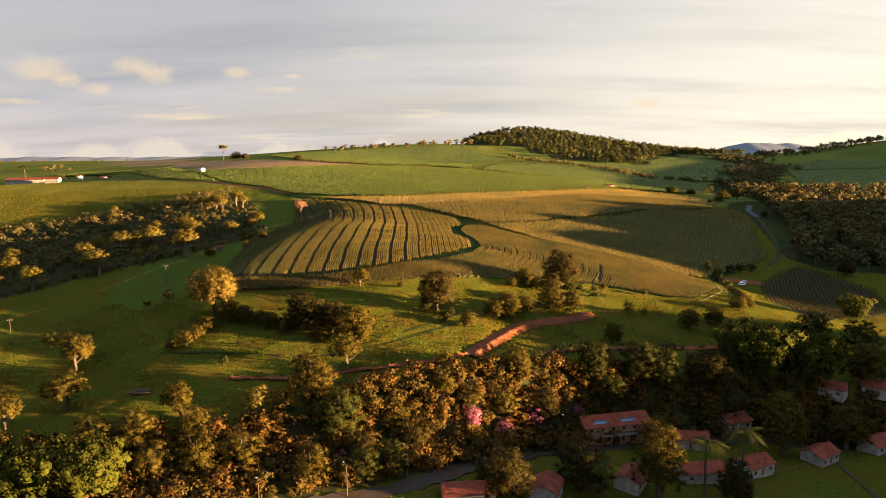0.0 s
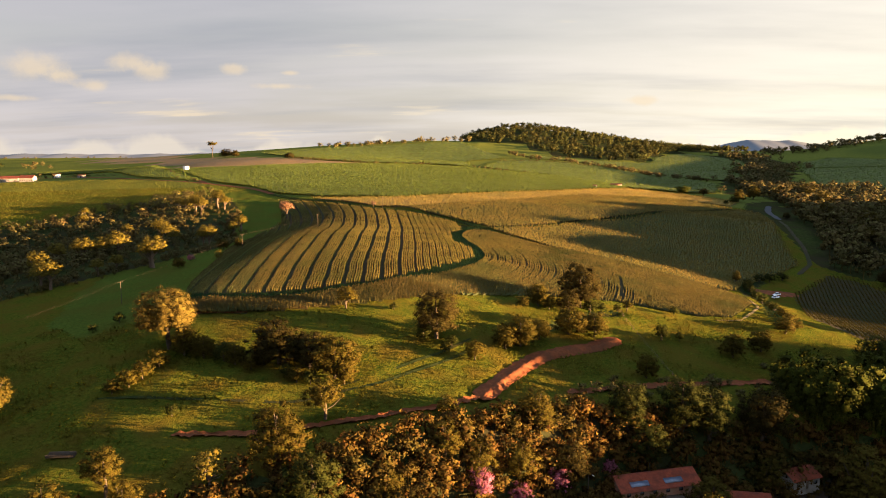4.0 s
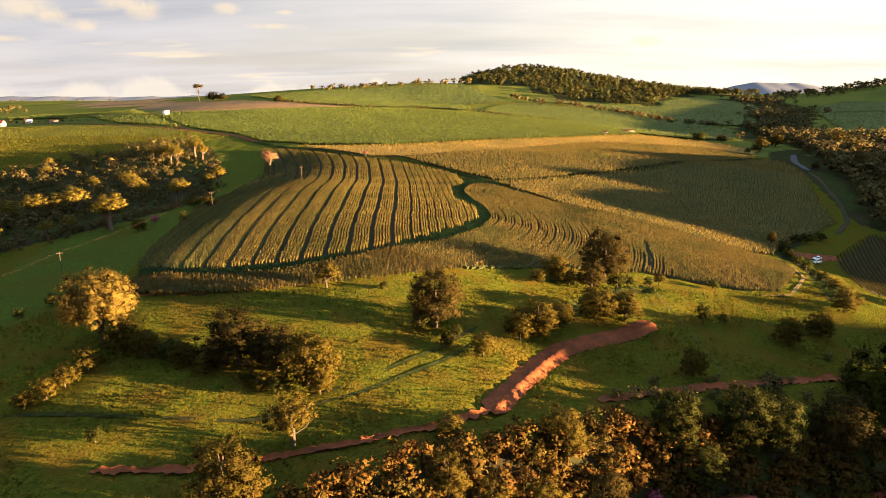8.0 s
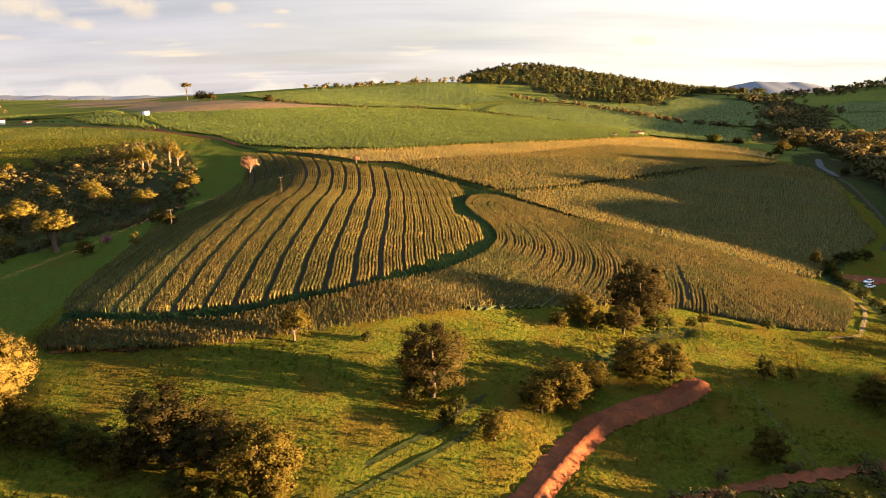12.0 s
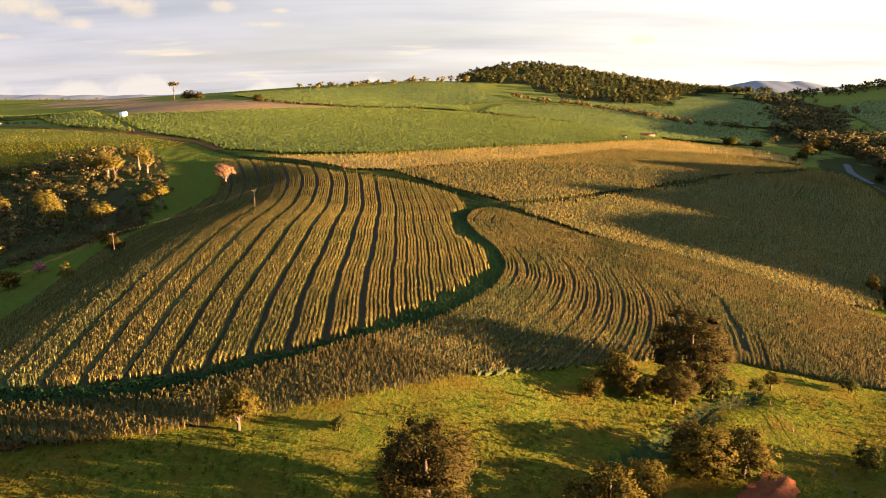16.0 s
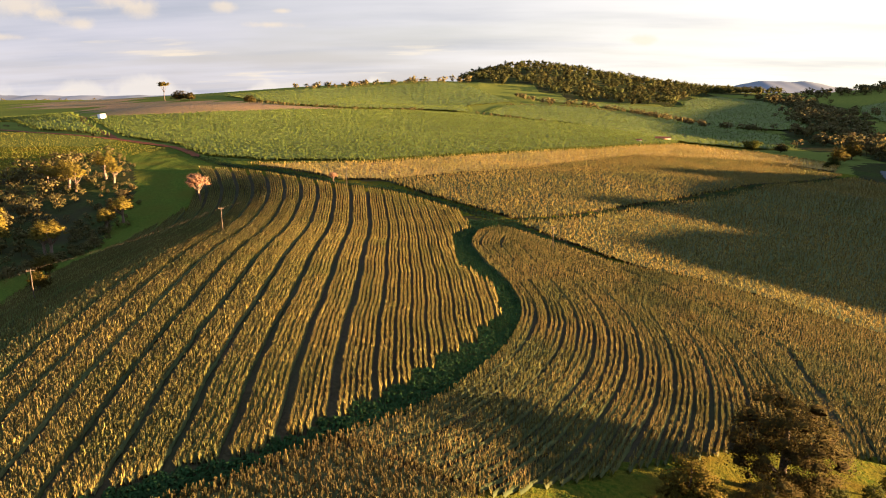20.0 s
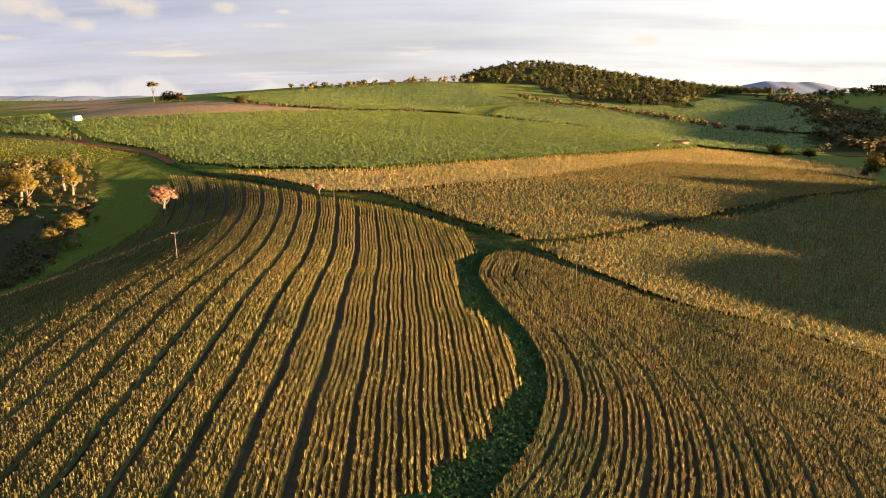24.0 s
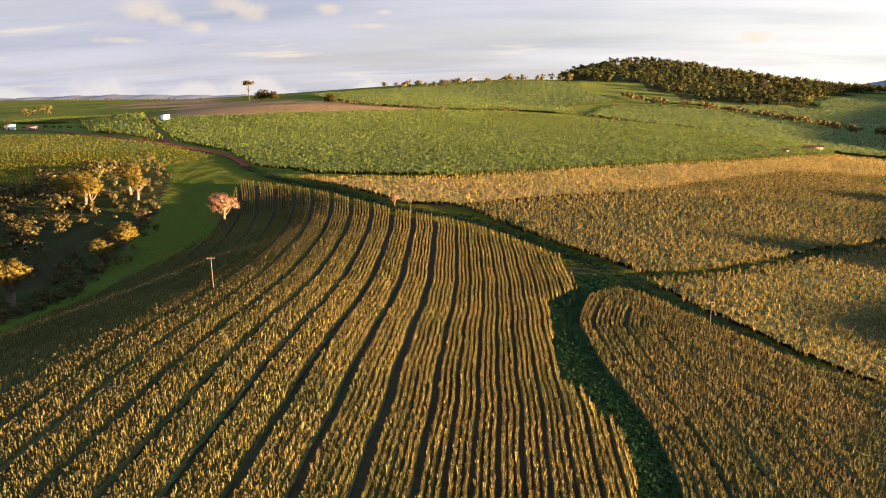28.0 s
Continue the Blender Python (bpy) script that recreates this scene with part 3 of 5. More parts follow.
def build_ground():
    def axis(lo, hi, fine, ends):
        a = list(np.arange(lo, hi + 0.1, fine))
        d, v = fine, a[0]
        while v > ends[0]:
            d *= 1.18
            v -= d
            a.insert(0, v)
        d, v = fine, a[-1]
        while v < ends[1]:
            d *= 1.10
            v += d
            a.append(v)
        return np.array(a)

    xs, ys = axis(-200, 250, 2.4, (-7000, 7000)), axis(130, 610, 2.4, (-1500, 9000))
    gx, gy = np.meshgrid(xs, ys)
    z = height(gx, gy)
    # lumps of the pasture, and the cut of the trench and the ditch
    close = (np.abs(gx) < 400) & (gy < 700)
    z += np.where(close, 0.25 * np.sin(gx * 0.31 + 2 * np.sin(gy * 0.13)) * np.sin(gy * 0.27 + 1.7 * np.sin(gx * 0.17)), 0)
    z -= 1.3 * np.exp(-((near_line(TRENCH, gx, gy) / 3.6) ** 2))
    z -= 1.3 * np.exp(-((near_line(GULLY, gx, gy) / 2.2) ** 2))
    z -= 0.9 * np.exp(-((near_line(DITCH, gx, gy) / 2.5) ** 2))
    nx = len(xs)
    j, i = np.meshgrid(np.arange(len(ys) - 1), np.arange(nx - 1), indexing="ij")
    a = (j * nx + i).ravel()
    faces = np.stack([a, a + 1, a + 1 + nx, a + nx], 1)
    cx, cy = ((gx[:-1, :-1] + gx[1:, 1:]) / 2).ravel(), ((gy[:-1, :-1] + gy[1:, 1:]) / 2).ravel()
    zone = np.zeros(len(faces), int)
    zone[cy > 640] = 4
    for poly in (CANE_FIELD, CANE_HIGH, CANE_EAST, CANE_WEST, CANE_FAR_EAST, CANE_BACK):
        zone[inside(poly, cx, cy)] = 4
    for poly in (PLOUGHED, PLOUGHED_FAR):
        zone[inside(poly, cx, cy)] = 3
    tilled = CREEK_W + CREEK_E[::-1] + [(15, 465), (2, 465)]

    def sown(px, py):
        return np.logical_or.reduce([inside(poly, px, py) for poly in (STRIPED, CURVED, STRIP_SOUTH, BROWN, GOLDEN, LOWER, VINES, tilled)])

    core = [sown(cx + a, cy + b) for a in (-1.6, 1.6) for b in (-1.6, 1.6)]
    zone[core[0] & core[1] & core[2] & core[3]] = 2
    zone[inside(MEADOW_WEST, cx, cy) & (zone != 2)] = 5
    # the last outline is grass beside the woods, painted dark for its shade
    for poly in (WOODS_WEST, WOODS_EAST, HILL_WOODS, BANK_WOODS, WOODSIDE_SHADE):
        zone[inside(poly, cx, cy)] = 1
    zone[near_line(VALLEY, cx, cy) < 42] = 1
    # the dark floor colour also paints the shade along the eastern way
    for line, wide in ((WAY_EAST, 3.2), (DITCH, 4.5), (WAY_NORTH, 2.5), ([(3, 466), (10, 458), (17, 463)], 7.5), (TROUGH, 4.5), (GULLY, 2.0)):
        zone[near_line(line, cx, cy) < wide] = 1
    me = mesh_of("ground", np.stack([gx, gy, z], -1).reshape(-1, 3), faces, [GRASS, WOODFLOOR_AND_SHADE, SOIL, FALLOW, FARFIELD, MEADOW], zone, True)
    tagged(new("ground", me), "rolling farmland with pasture grass, soil and woodland floor", "ground", kind="structure")


build_ground()


def ribbon(name, line, width, lift, mat, label, profile=((-1, 0), (1, 0)), stepm=2.0, wobble=0.25):
    """A way that follows the ground; profile: (across in half widths, height in metres)."""
    pts = []
    for (x0, y0), (x1, y1) in zip(line, line[1:]):
        k = max(1, int(math.hypot(x1 - x0, y1 - y0) / stepm))
        pts += [(x0 + (x1 - x0) * i / k, y0 + (y1 - y0) * i / k) for i in range(k)]
    pts = np.array(pts + [line[-1]], float)
    for _ in range(3):
        pts[1:-1] = (pts[:-2] + 2 * pts[1:-1] + pts[2:]) / 4
    tan = np.gradient(pts, axis=0)
    tan /= np.linalg.norm(tan, axis=1)[:, None]
    nor = np.stack([tan[:, 1], -tan[:, 0]], 1)  # to the right of the way
    rng = np.random.default_rng(len(pts))
    fade = np.minimum(1, np.minimum(np.arange(len(pts)), np.arange(len(pts))[::-1]) / 2.0)
    rows = []
    for a, h in profile:
        off = a * width / 2 * (1 + wobble * rng.uniform(-1, 1, len(pts))) * (0.4 + 0.6 * fade)
        p = pts + nor * off[:, None]
        rows.append(np.column_stack([p, height(p[:, 0], p[:, 1]) + lift + h * fade * (1 + 0.35 * rng.uniform(-1, 1, len(pts)))]))
    v = np.concatenate(rows)
    n, faces = len(pts), []
    for r in range(len(profile) - 1):
        k = np.arange(n - 1) + r * n
        faces.append(np.stack([k, k + 1, k + 1 + n, k + n], 1))
    ob = new(name, mesh_of(name, v, np.concatenate(faces), [mat], smooth=True))
    return tagged(ob, label, "track", kind="structure")


ribbon("red_trail", TRAIL, 1.7, 0.24, RED, "narrow red earth trail cut along a grassy slope", ((-1, 0.5), (-0.5, 0.05), (0.5, 0.0), (1, 0.35)), 0.9, 0.6)
ribbon("red_trench", TRENCH, 5.4, -0.3, RED, "freshly dug red earth trench with a spoil bank", ((-1.3, -0.25), (-1.05, -0.05), (-0.25, -0.15), (0.0, 0.6), (0.2, 1.15), (0.48, 0.7), (0.75, 0.1), (1.0, -0.25)), 1.0, 0.14)
ribbon("east_trail", TRAIL_EAST, 2.2, 0.22, RED, "red earth trail in the shade of a slope", ((-1, 0.3), (-0.5, 0.0), (0.5, 0.0), (1, 0.1)), 0.9, 0.6)
ribbon("field_road", ROAD_WEST, 4.5, 0.30, RED, "red earth farm road between cane fields")
ribbon("pasture_road", ROAD_PASTURE, 3.5, 0.30, RED, "red earth road along a pasture")
ribbon("village_road", VILLAGE_ROAD, 5.0, 0.35, DIRT_ROAD, "pale dirt road through the village")
ribbon("paved_road", [(258, 590), (264, 625), (280, 660)], 5.0, 0.4, ASPHALT, "grey paved country road beside the woods")

# ---- crops ----


def plants(count, *args, **kw):
    return [blades(RNG, *args, **kw) for _ in range(count)]


def stuff(name, templates, x, y, size, mat, label, category, lift=0.0, soft=False, tips=None, heart=None, under=None):
    """Thousands of plants as one object; heart: the dense foliage below the leaf tips, of the material under, which for
    maize holds painted shade.
    """
    pick = RNG.integers(0, len(templates), len(x))
    pairs = [scatter(t, x[pick == k], y[pick == k], size[pick == k], RNG, lift) for k, t in enumerate(templates) if (pick == k).any()]
    v, f, n = joined(pairs)
    each = len(templates[0][1])
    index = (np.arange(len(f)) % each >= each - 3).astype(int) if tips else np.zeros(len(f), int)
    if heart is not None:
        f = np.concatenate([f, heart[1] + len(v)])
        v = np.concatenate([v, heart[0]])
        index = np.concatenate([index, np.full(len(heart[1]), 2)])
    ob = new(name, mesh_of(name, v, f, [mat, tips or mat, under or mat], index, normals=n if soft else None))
    return tagged(ob, label, category, kind="stuff")


def rows_along(lines, along, poly, jitter=0.12, tall=1.4, clear=None):
    """Plants along rows, each row two arrays x and y, and the rows' dense lower foliage; clear: a line that is kept free."""
    xs, ys, hv, hf, base = [], [], [], [], 0

    def grows(x, y):
        ok = inside(poly, x, y)
        return ok & (near_line(clear, x, y) > 0.7) if clear else ok

    for fx, fy in lines:
        run = np.concatenate([[0], np.cumsum(np.hypot(np.diff(fx), np.diff(fy)))])
        if run[-1] < 3:
            continue
        d = np.arange(0, run[-1], along) + RNG.uniform(-0.2, 0.2) * along
        xs.append(np.interp(d, run, fx) + RNG.normal(0, jitter, len(d)))
        ys.append(np.interp(d, run, fy) + RNG.normal(0, jitter, len(d)))
        d = np.arange(0, run[-1], 1.1)
        x, y = np.interp(d, run, fx), np.interp(d, run, fy)
        ok = grows(x, y)
        n, z = len(y), height(x, y)
        tx, ty = np.gradient(x), np.gradient(y)
        t = np.hypot(tx, ty) + 1e-6
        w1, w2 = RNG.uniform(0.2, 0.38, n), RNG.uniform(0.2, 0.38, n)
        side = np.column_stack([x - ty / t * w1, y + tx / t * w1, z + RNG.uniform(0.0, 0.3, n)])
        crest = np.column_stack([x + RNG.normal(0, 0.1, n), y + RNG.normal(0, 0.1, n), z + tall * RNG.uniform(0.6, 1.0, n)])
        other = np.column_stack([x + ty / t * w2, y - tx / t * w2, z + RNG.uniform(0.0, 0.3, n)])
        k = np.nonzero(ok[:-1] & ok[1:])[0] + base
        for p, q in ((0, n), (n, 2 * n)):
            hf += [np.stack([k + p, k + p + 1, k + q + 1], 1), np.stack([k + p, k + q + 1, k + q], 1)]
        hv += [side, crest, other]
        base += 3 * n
    x, y = np.concatenate(xs), np.concatenate(ys)
    ok = grows(x, y)
    return x[ok], y[ok], (np.concatenate(hv), np.concatenate(hf))


def lines_between(ax, bx, places, y0, y1):
    """Rows between two guide curves x(y); places: from 0 (first) to 1 (second)."""
    fy = np.arange(y0, y1, 0.5)
    a, b = np.interp(fy, *ax), np.interp(fy, *bx)
    return [(a + s * (b - a) + 0.22 * np.sin(fy * 0.09 + s * 2) + 0.12 * np.sin(fy * 0.27 + s * 4), fy) for s in places]


def lines_inside(edge, offsets):
    """Rows that follow an edge on its right-hand side, each at its own distance, broken where they would cross."""
    pts = []
    for (x0, y0), (x1, y1) in zip(edge, edge[1:]):
        k = max(1, int(math.hypot(x1 - x0, y1 - y0)))
        pts += [(x0 + (x1 - x0) * i / k, y0 + (y1 - y0) * i / k) for i in range(k)]
    pts = np.array(pts + [edge[-1]], float)
    for _ in range(14):
        pts[1:-1] = (pts[:-2] + 2 * pts[1:-1] + pts[2:]) / 4
    tan = np.gradient(pts, axis=0)
    tan /= np.linalg.norm(tan, axis=1)[:, None]
    nor = np.stack([tan[:, 1], -tan[:, 0]], 1)
    whole, rows = [tuple(p) for p in pts[::3]], []
    for d in offsets:
        p = pts + nor * (d + 0.2 * np.sin(np.arange(len(pts)) * 0.07 + d))[:, None]
        good = near_line(whole, p[:, 0], p[:, 1]) > d - 0.5
        cuts = np.nonzero(np.diff(good.astype(int)))[0] + 1
        for piece in np.split(np.arange(len(p)), cuts):
            if good[piece[0]] and len(piece) > 4:
                rows.append((p[piece, 0], p[piece, 1]))
    return rows


def smooth_guide(ys, xs):
    """A guide curve with its corners rounded."""
    y = np.arange(ys[0], ys[-1] + 1, 2.0)
    x = np.interp(y, ys, xs)
    for _ in range(40):
        x[1:-1] = (x[:-2] + 2 * x[1:-1] + x[2:]) / 4
    return y, x


maize = plants(6, 7, 1.95, 0.38, 0.12, tassel=0.28, rise=(0.35, 0.8))
maize_low = plants(6, 8, 2.1, 0.62, 0.17, tassel=0.35, rise=(0.25, 0.7))
cane = plants(6, 6, 2.4, 0.72, 0.24, rise=(0.3, 0.75), up=1.0)

GUIDE_A = smooth_guide([262, 310, 325, 350, 370, 395, 428, 450, 470, 501, 520, 570], [-11.5, -14.6, -15.8, -17.6, -18.9, -20.7, -23.6, -25.8, -28.2, -33.2, -37, -50])
GUIDE_B = smooth_guide([262, 299, 312, 333, 348, 367, 398, 443, 490, 520, 570], [-59.5, -61.9, -63.1, -64.8, -65.8, -67.2, -69.2, -73.2, -81, -88, -108])
SHARE = [0.155 + r * 0.130 + 0.02 * (r // 3) for r in range(6)]  # six rows between wide furrows
bands = [(band + u) / 7 for band in range(9) for u in SHARE]
for r in range(30):  # the close rows by the creek, with narrow gaps
    bands.append(-(0.02 + (r + 0.5) * 0.136 + 0.06 * (r // 3)) / 7)
# western strips, coloured greener to stand in for the shade on them
shade_bands = [(band + u) / 7 for band in range(9, 15) for u in SHARE]
for name, places, mat, label in (("striped_maize", bands, MAIZE, "ripening maize in curved strips parted by dark furrows"), ("green_striped_maize", shade_bands, MAIZE_SHADE_TINT, "maize in curved strips beside the meadow, tinted green for its shade")):
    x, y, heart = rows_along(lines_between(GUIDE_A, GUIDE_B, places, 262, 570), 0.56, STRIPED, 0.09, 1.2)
    stuff(name, maize, x, y, RNG.uniform(0.82, 1.02, len(x)), mat, label, "crop", tips=TASSEL, heart=heart, under=MAIZE_UNDER_SHADE)

FIELD_EDGE = CREEK_E[::-1] + [(18, 455), (33, 437), (49, 419), (72, 415), (90, 407), (109, 396), (130, 384), (141, 368), (147, 345), (150, 310), (150, 270)]
FURROW = [(50, 411.5), (71, 389), (79, 362.6), (75, 342), (70, 322)]
curves = lines_inside(FIELD_EDGE, [0.5 + i * 0.96 + i // 3 * 0.5 for i in range(78)])
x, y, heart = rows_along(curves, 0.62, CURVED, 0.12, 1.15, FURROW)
stuff("curved_maize", maize, x, y, RNG.uniform(0.65, 1.0, len(x)), MAIZE_DRY, "ripening maize in rows that curve along a creek", "crop", tips=TASSEL, heart=heart, under=MAIZE_UNDER_SHADE)


def fill(poly, gap, seed_shift=0.45):
    """Places all over an outline, gap metres apart, shaken."""
    xs, ys = [p[0] for p in poly], [p[1] for p in poly]
    gx, gy = np.meshgrid(np.arange(min(xs), max(xs), gap), np.arange(min(ys), max(ys), gap))
    x = gx.ravel() + RNG.normal(0, gap * seed_shift, gx.size)
    y = gy.ravel() + RNG.normal(0, gap * seed_shift, gx.size)
    ok = inside(poly, x, y)
    return x[ok], y[ok]


def canopy(poly, gap, tall):
    """An uneven closed canopy of foliage inside an outline."""
    px, py = [p[0] for p in poly], [p[1] for p in poly]
    gx, gy = np.meshgrid(np.arange(min(px), max(px), gap), np.arange(min(py), max(py), gap))
    gx, gy = gx + RNG.normal(0, gap * 0.2, gx.shape), gy + RNG.normal(0, gap * 0.2, gx.shape)
    ins = inside(poly, gx, gy)
    deep = ins.copy()
    deep[1:-1, 1:-1] &= ins[:-2, 1:-1] & ins[2:, 1:-1] & ins[1:-1, :-2] & ins[1:-1, 2:]
    z = height(gx, gy) + np.where(deep, tall * RNG.uniform(0.55, 1.0, gx.shape), 0.05)
    w = gx.shape[1]
    j, i = np.nonzero(deep[:-1, :-1] & deep[1:, 1:] & deep[:-1, 1:] & deep[1:, :-1])
    a = j * w + i
    v = np.stack([gx, gy, z], -1).reshape(-1, 3)[np.stack([a, a + 1, a + w + 1, a + w], 1).ravel()]
    k = np.arange(len(a)) * 4
    return v, np.concatenate([np.stack([k, k + 1, k + 2], 1), np.stack([k, k + 2, k + 3], 1)])


x, y = fill(STRIP_SOUTH, 0.58)
heart = canopy(STRIP_SOUTH, 0.8, 1.3)
stuff("south_maize", maize, x, y, RNG.uniform(0.75, 1.1, len(x)), MAIZE_STRIP_SHADE, "strip of brown ripening maize beside the creek, darkened for its shade", "crop", tips=TASSEL, heart=heart, under=MAIZE_UNDER_SHADE)
x, y = fill(BROWN, 1.3)
stuff("brown_maize", maize_low, x, y, RNG.uniform(0.75, 1.15, len(x)), MAIZE_BROWN, "wide field of brown ripening maize", "crop", tips=TASSEL, heart=canopy(BROWN, 1.3, 1.25), under=MAIZE_UNDER_SHADE)
x, y = fill(GOLDEN, 1.65)
stuff("golden_maize", maize_low, x, y, RNG.uniform(0.7, 1.1, len(x)), MAIZE_PALE, "golden ripe maize below the green cane", "crop", tips=MAIZE_PALE, heart=canopy(GOLDEN, 1.6, 1.25))
x, y = fill(LOWER, 1.3)
stuff("lower_maize", maize_low, x, y, RNG.uniform(0.7, 1.15, len(x)), MAIZE_BROWN, "brown maize field on a slope, partly shaded", "crop", tips=TASSEL, heart=canopy(LOWER, 1.3, 1.1), under=MAIZE_UNDER_SHADE)
x, y = fill(CANE_FIELD, 1.85)
stuff("green_cane", cane, x, y, RNG.uniform(0.8, 1.2, len(x)), CANE, "broad field of tall green sugar cane", "crop", heart=canopy(CANE_FIELD, 1.9, 2.0))
for poly, gap, name in ((CANE_HIGH, 4.2, "high_cane"), (CANE_EAST, 4.0, "slope_cane"), (CANE_WEST, 2.6, "west_cane"), (CANE_FAR_EAST, 4.6, "valley_cane"), (CANE_BACK, 4.6, "back_cane")):
    x, y = fill(poly, gap)
    stuff(name, cane, x, y, RNG.uniform(0.9, 1.4, len(x)), CANE, "distant field of green sugar cane", "crop", heart=canopy(poly, 3.2, 2.2))
weeds = plants(4, 7, 0.8, 0.7, 0.3, foot=0.05, up=1.2)
x, y = fill(CREEK_W + CREEK_E[::-1] + [(15, 465), (2, 465)], 0.6)
stuff("creek_weeds", weeds, x, y, RNG.uniform(0.6, 1.5, len(x)), WEED, "rank green weeds filling a winding creek bed", "weeds")
xs, ys = [], []
for line, width in ((WAY_NORTH, 5.0), (WAY_EAST, 1.6), (DITCH, 2.0), (TROUGH, 4.0), (GULLY, 1.6)):
    for (x0, y0), (x1, y1) in zip(line, line[1:]):
        k = int(math.hypot(x1 - x0, y1 - y0) * width)
        u = RNG.uniform(0, 1, k)
        xs.append(x0 + (x1 - x0) * u + RNG.normal(0, width * 0.4, k))
        ys.append(y0 + (y1 - y0) * u + RNG.normal(0, width * 0.4, k))
x, y = np.concatenate(xs), np.concatenate(ys)
stuff("path_weeds", weeds, x, y, RNG.uniform(0.6, 1.5, len(x)), WEED, "green weeds along the paths between fields", "weeds")
grass = plants(6, 5, 0.5, 0.5, 0.18, foot=0.02, rise=(0.2, 0.8), up=2.6)
PASTURE = [(-150, 175), (-66, 172), (-10, 200), (20, 222), (60, 240), (105, 258), (150, 290), (140, 340), (122, 318), (76, 303), (40, 295), (3, 283), (-27, 267), (-86, 257), (-98, 280), (-104, 384), (-130, 500), (-133, 380), (-126, 300), (-150, 225)]
x, y = fill(PASTURE, 1.05)
keep = (near_line(TRENCH, x, y) > 3.2) & (near_line(TRAIL, x, y) > 0.7) & (near_line(TRAIL_EAST, x, y) > 0.8) & (near_line(GULLY, x, y) > 1.2) & ~inside(MEADOW_WEST, x, y)
x, y = x[keep], y[keep]
stuff("pasture_tufts", grass, x, y, RNG.uniform(0.5, 1.5, len(x)) * (0.8 + 0.5 * np.sin(x * 0.13 + np.sin(y * 0.1)) * np.sin(y * 0.17)), BLADE, "rough pasture grass in tufts on a slope", "grass", soft=True)

x, y = fill(MEADOW_WEST, 1.3)
stuff("meadow_tufts", grass, x, y, RNG.uniform(0.4, 0.9, len(x)), MEADOW_BLADE, "fresh green grass on the slope below the woodland", "grass", soft=True)

tussocks = plants(5, 9, 0.95, 0.6, 0.16, foot=0.02, rise=(0.4, 1.0), up=2.0)
x, y = fill(PASTURE, 2.6)
keep = (near_line(TRENCH, x, y) > 3.2) & (near_line(TRAIL, x, y) > 1.6) & ~inside(MEADOW_WEST, x, y) & (RNG.uniform(0, 1, len(x)) < 0.35 + 0.6 * np.sin(x * 0.07 + 1) * np.sin(y * 0.09))
stuff("dry_tussocks", tussocks, x[keep], y[keep], RNG.uniform(0.5, 1.3, int(keep.sum())), BLADE, "dry golden tussocks scattered over the pasture", "grass", soft=True)

tall_grass = plants(5, 4, 1.2, 0.9, 0.4, foot=0.02, rise=(0.3, 0.9), up=1.2)
WEST_PASTURE = [(-180, 630), (-206, 590), (-232, 540), (-272, 530), (-345, 480), (-420, 480), (-520, 640), (-500, 760), (-312, 700), (-228, 660)]
x, y = fill(WEST_PASTURE, 1.8)
stuff("west_pasture_grass", tall_grass, x, y, RNG.uniform(0.5, 1.0, len(x)), LONG_GRASS, "sunlit tall pasture grass beyond the woodland", "grass")

# ---- trees ----


def tube(path, radii, sides=6):
    """A tapered tube of quads along points."""
    p = np.array(path, float)
    v, f = [], []
    tan = np.gradient(p, axis=0)
    for i, (c, t, r) in enumerate(zip(p, tan, radii)):
        t = t / (np.linalg.norm(t) + 1e-9)
        a = np.cross(t, (0.3, 0.9, 0.1))
        a /= np.linalg.norm(a)
        b = np.cross(t, a)
        for k in range(sides):
            w = 2 * math.pi * k / sides
            v.append(c + r * (math.cos(w) * a + math.sin(w) * b))
        if i:
            for k in range(sides):
                q = (i - 1) * sides
                f.append((q + k, q + (k + 1) % sides, q + sides + (k + 1) % sides, q + sides + k))
    return np.array(v), np.array(f)


def lump(fine):
    """A unit ball of triangles: 20 of them, or 80."""
    bm = bmesh.new()
    bmesh.ops.create_icosphere(bm, subdivisions=2 if fine else 1, radius=1)
    v = np.array([q.co[:] for q in bm.verts])
    f = np.array([[q.index for q in face.verts] for face in bm.faces])
    bm.free()
    return v, f


LUMPS = lump(False), lump(True)


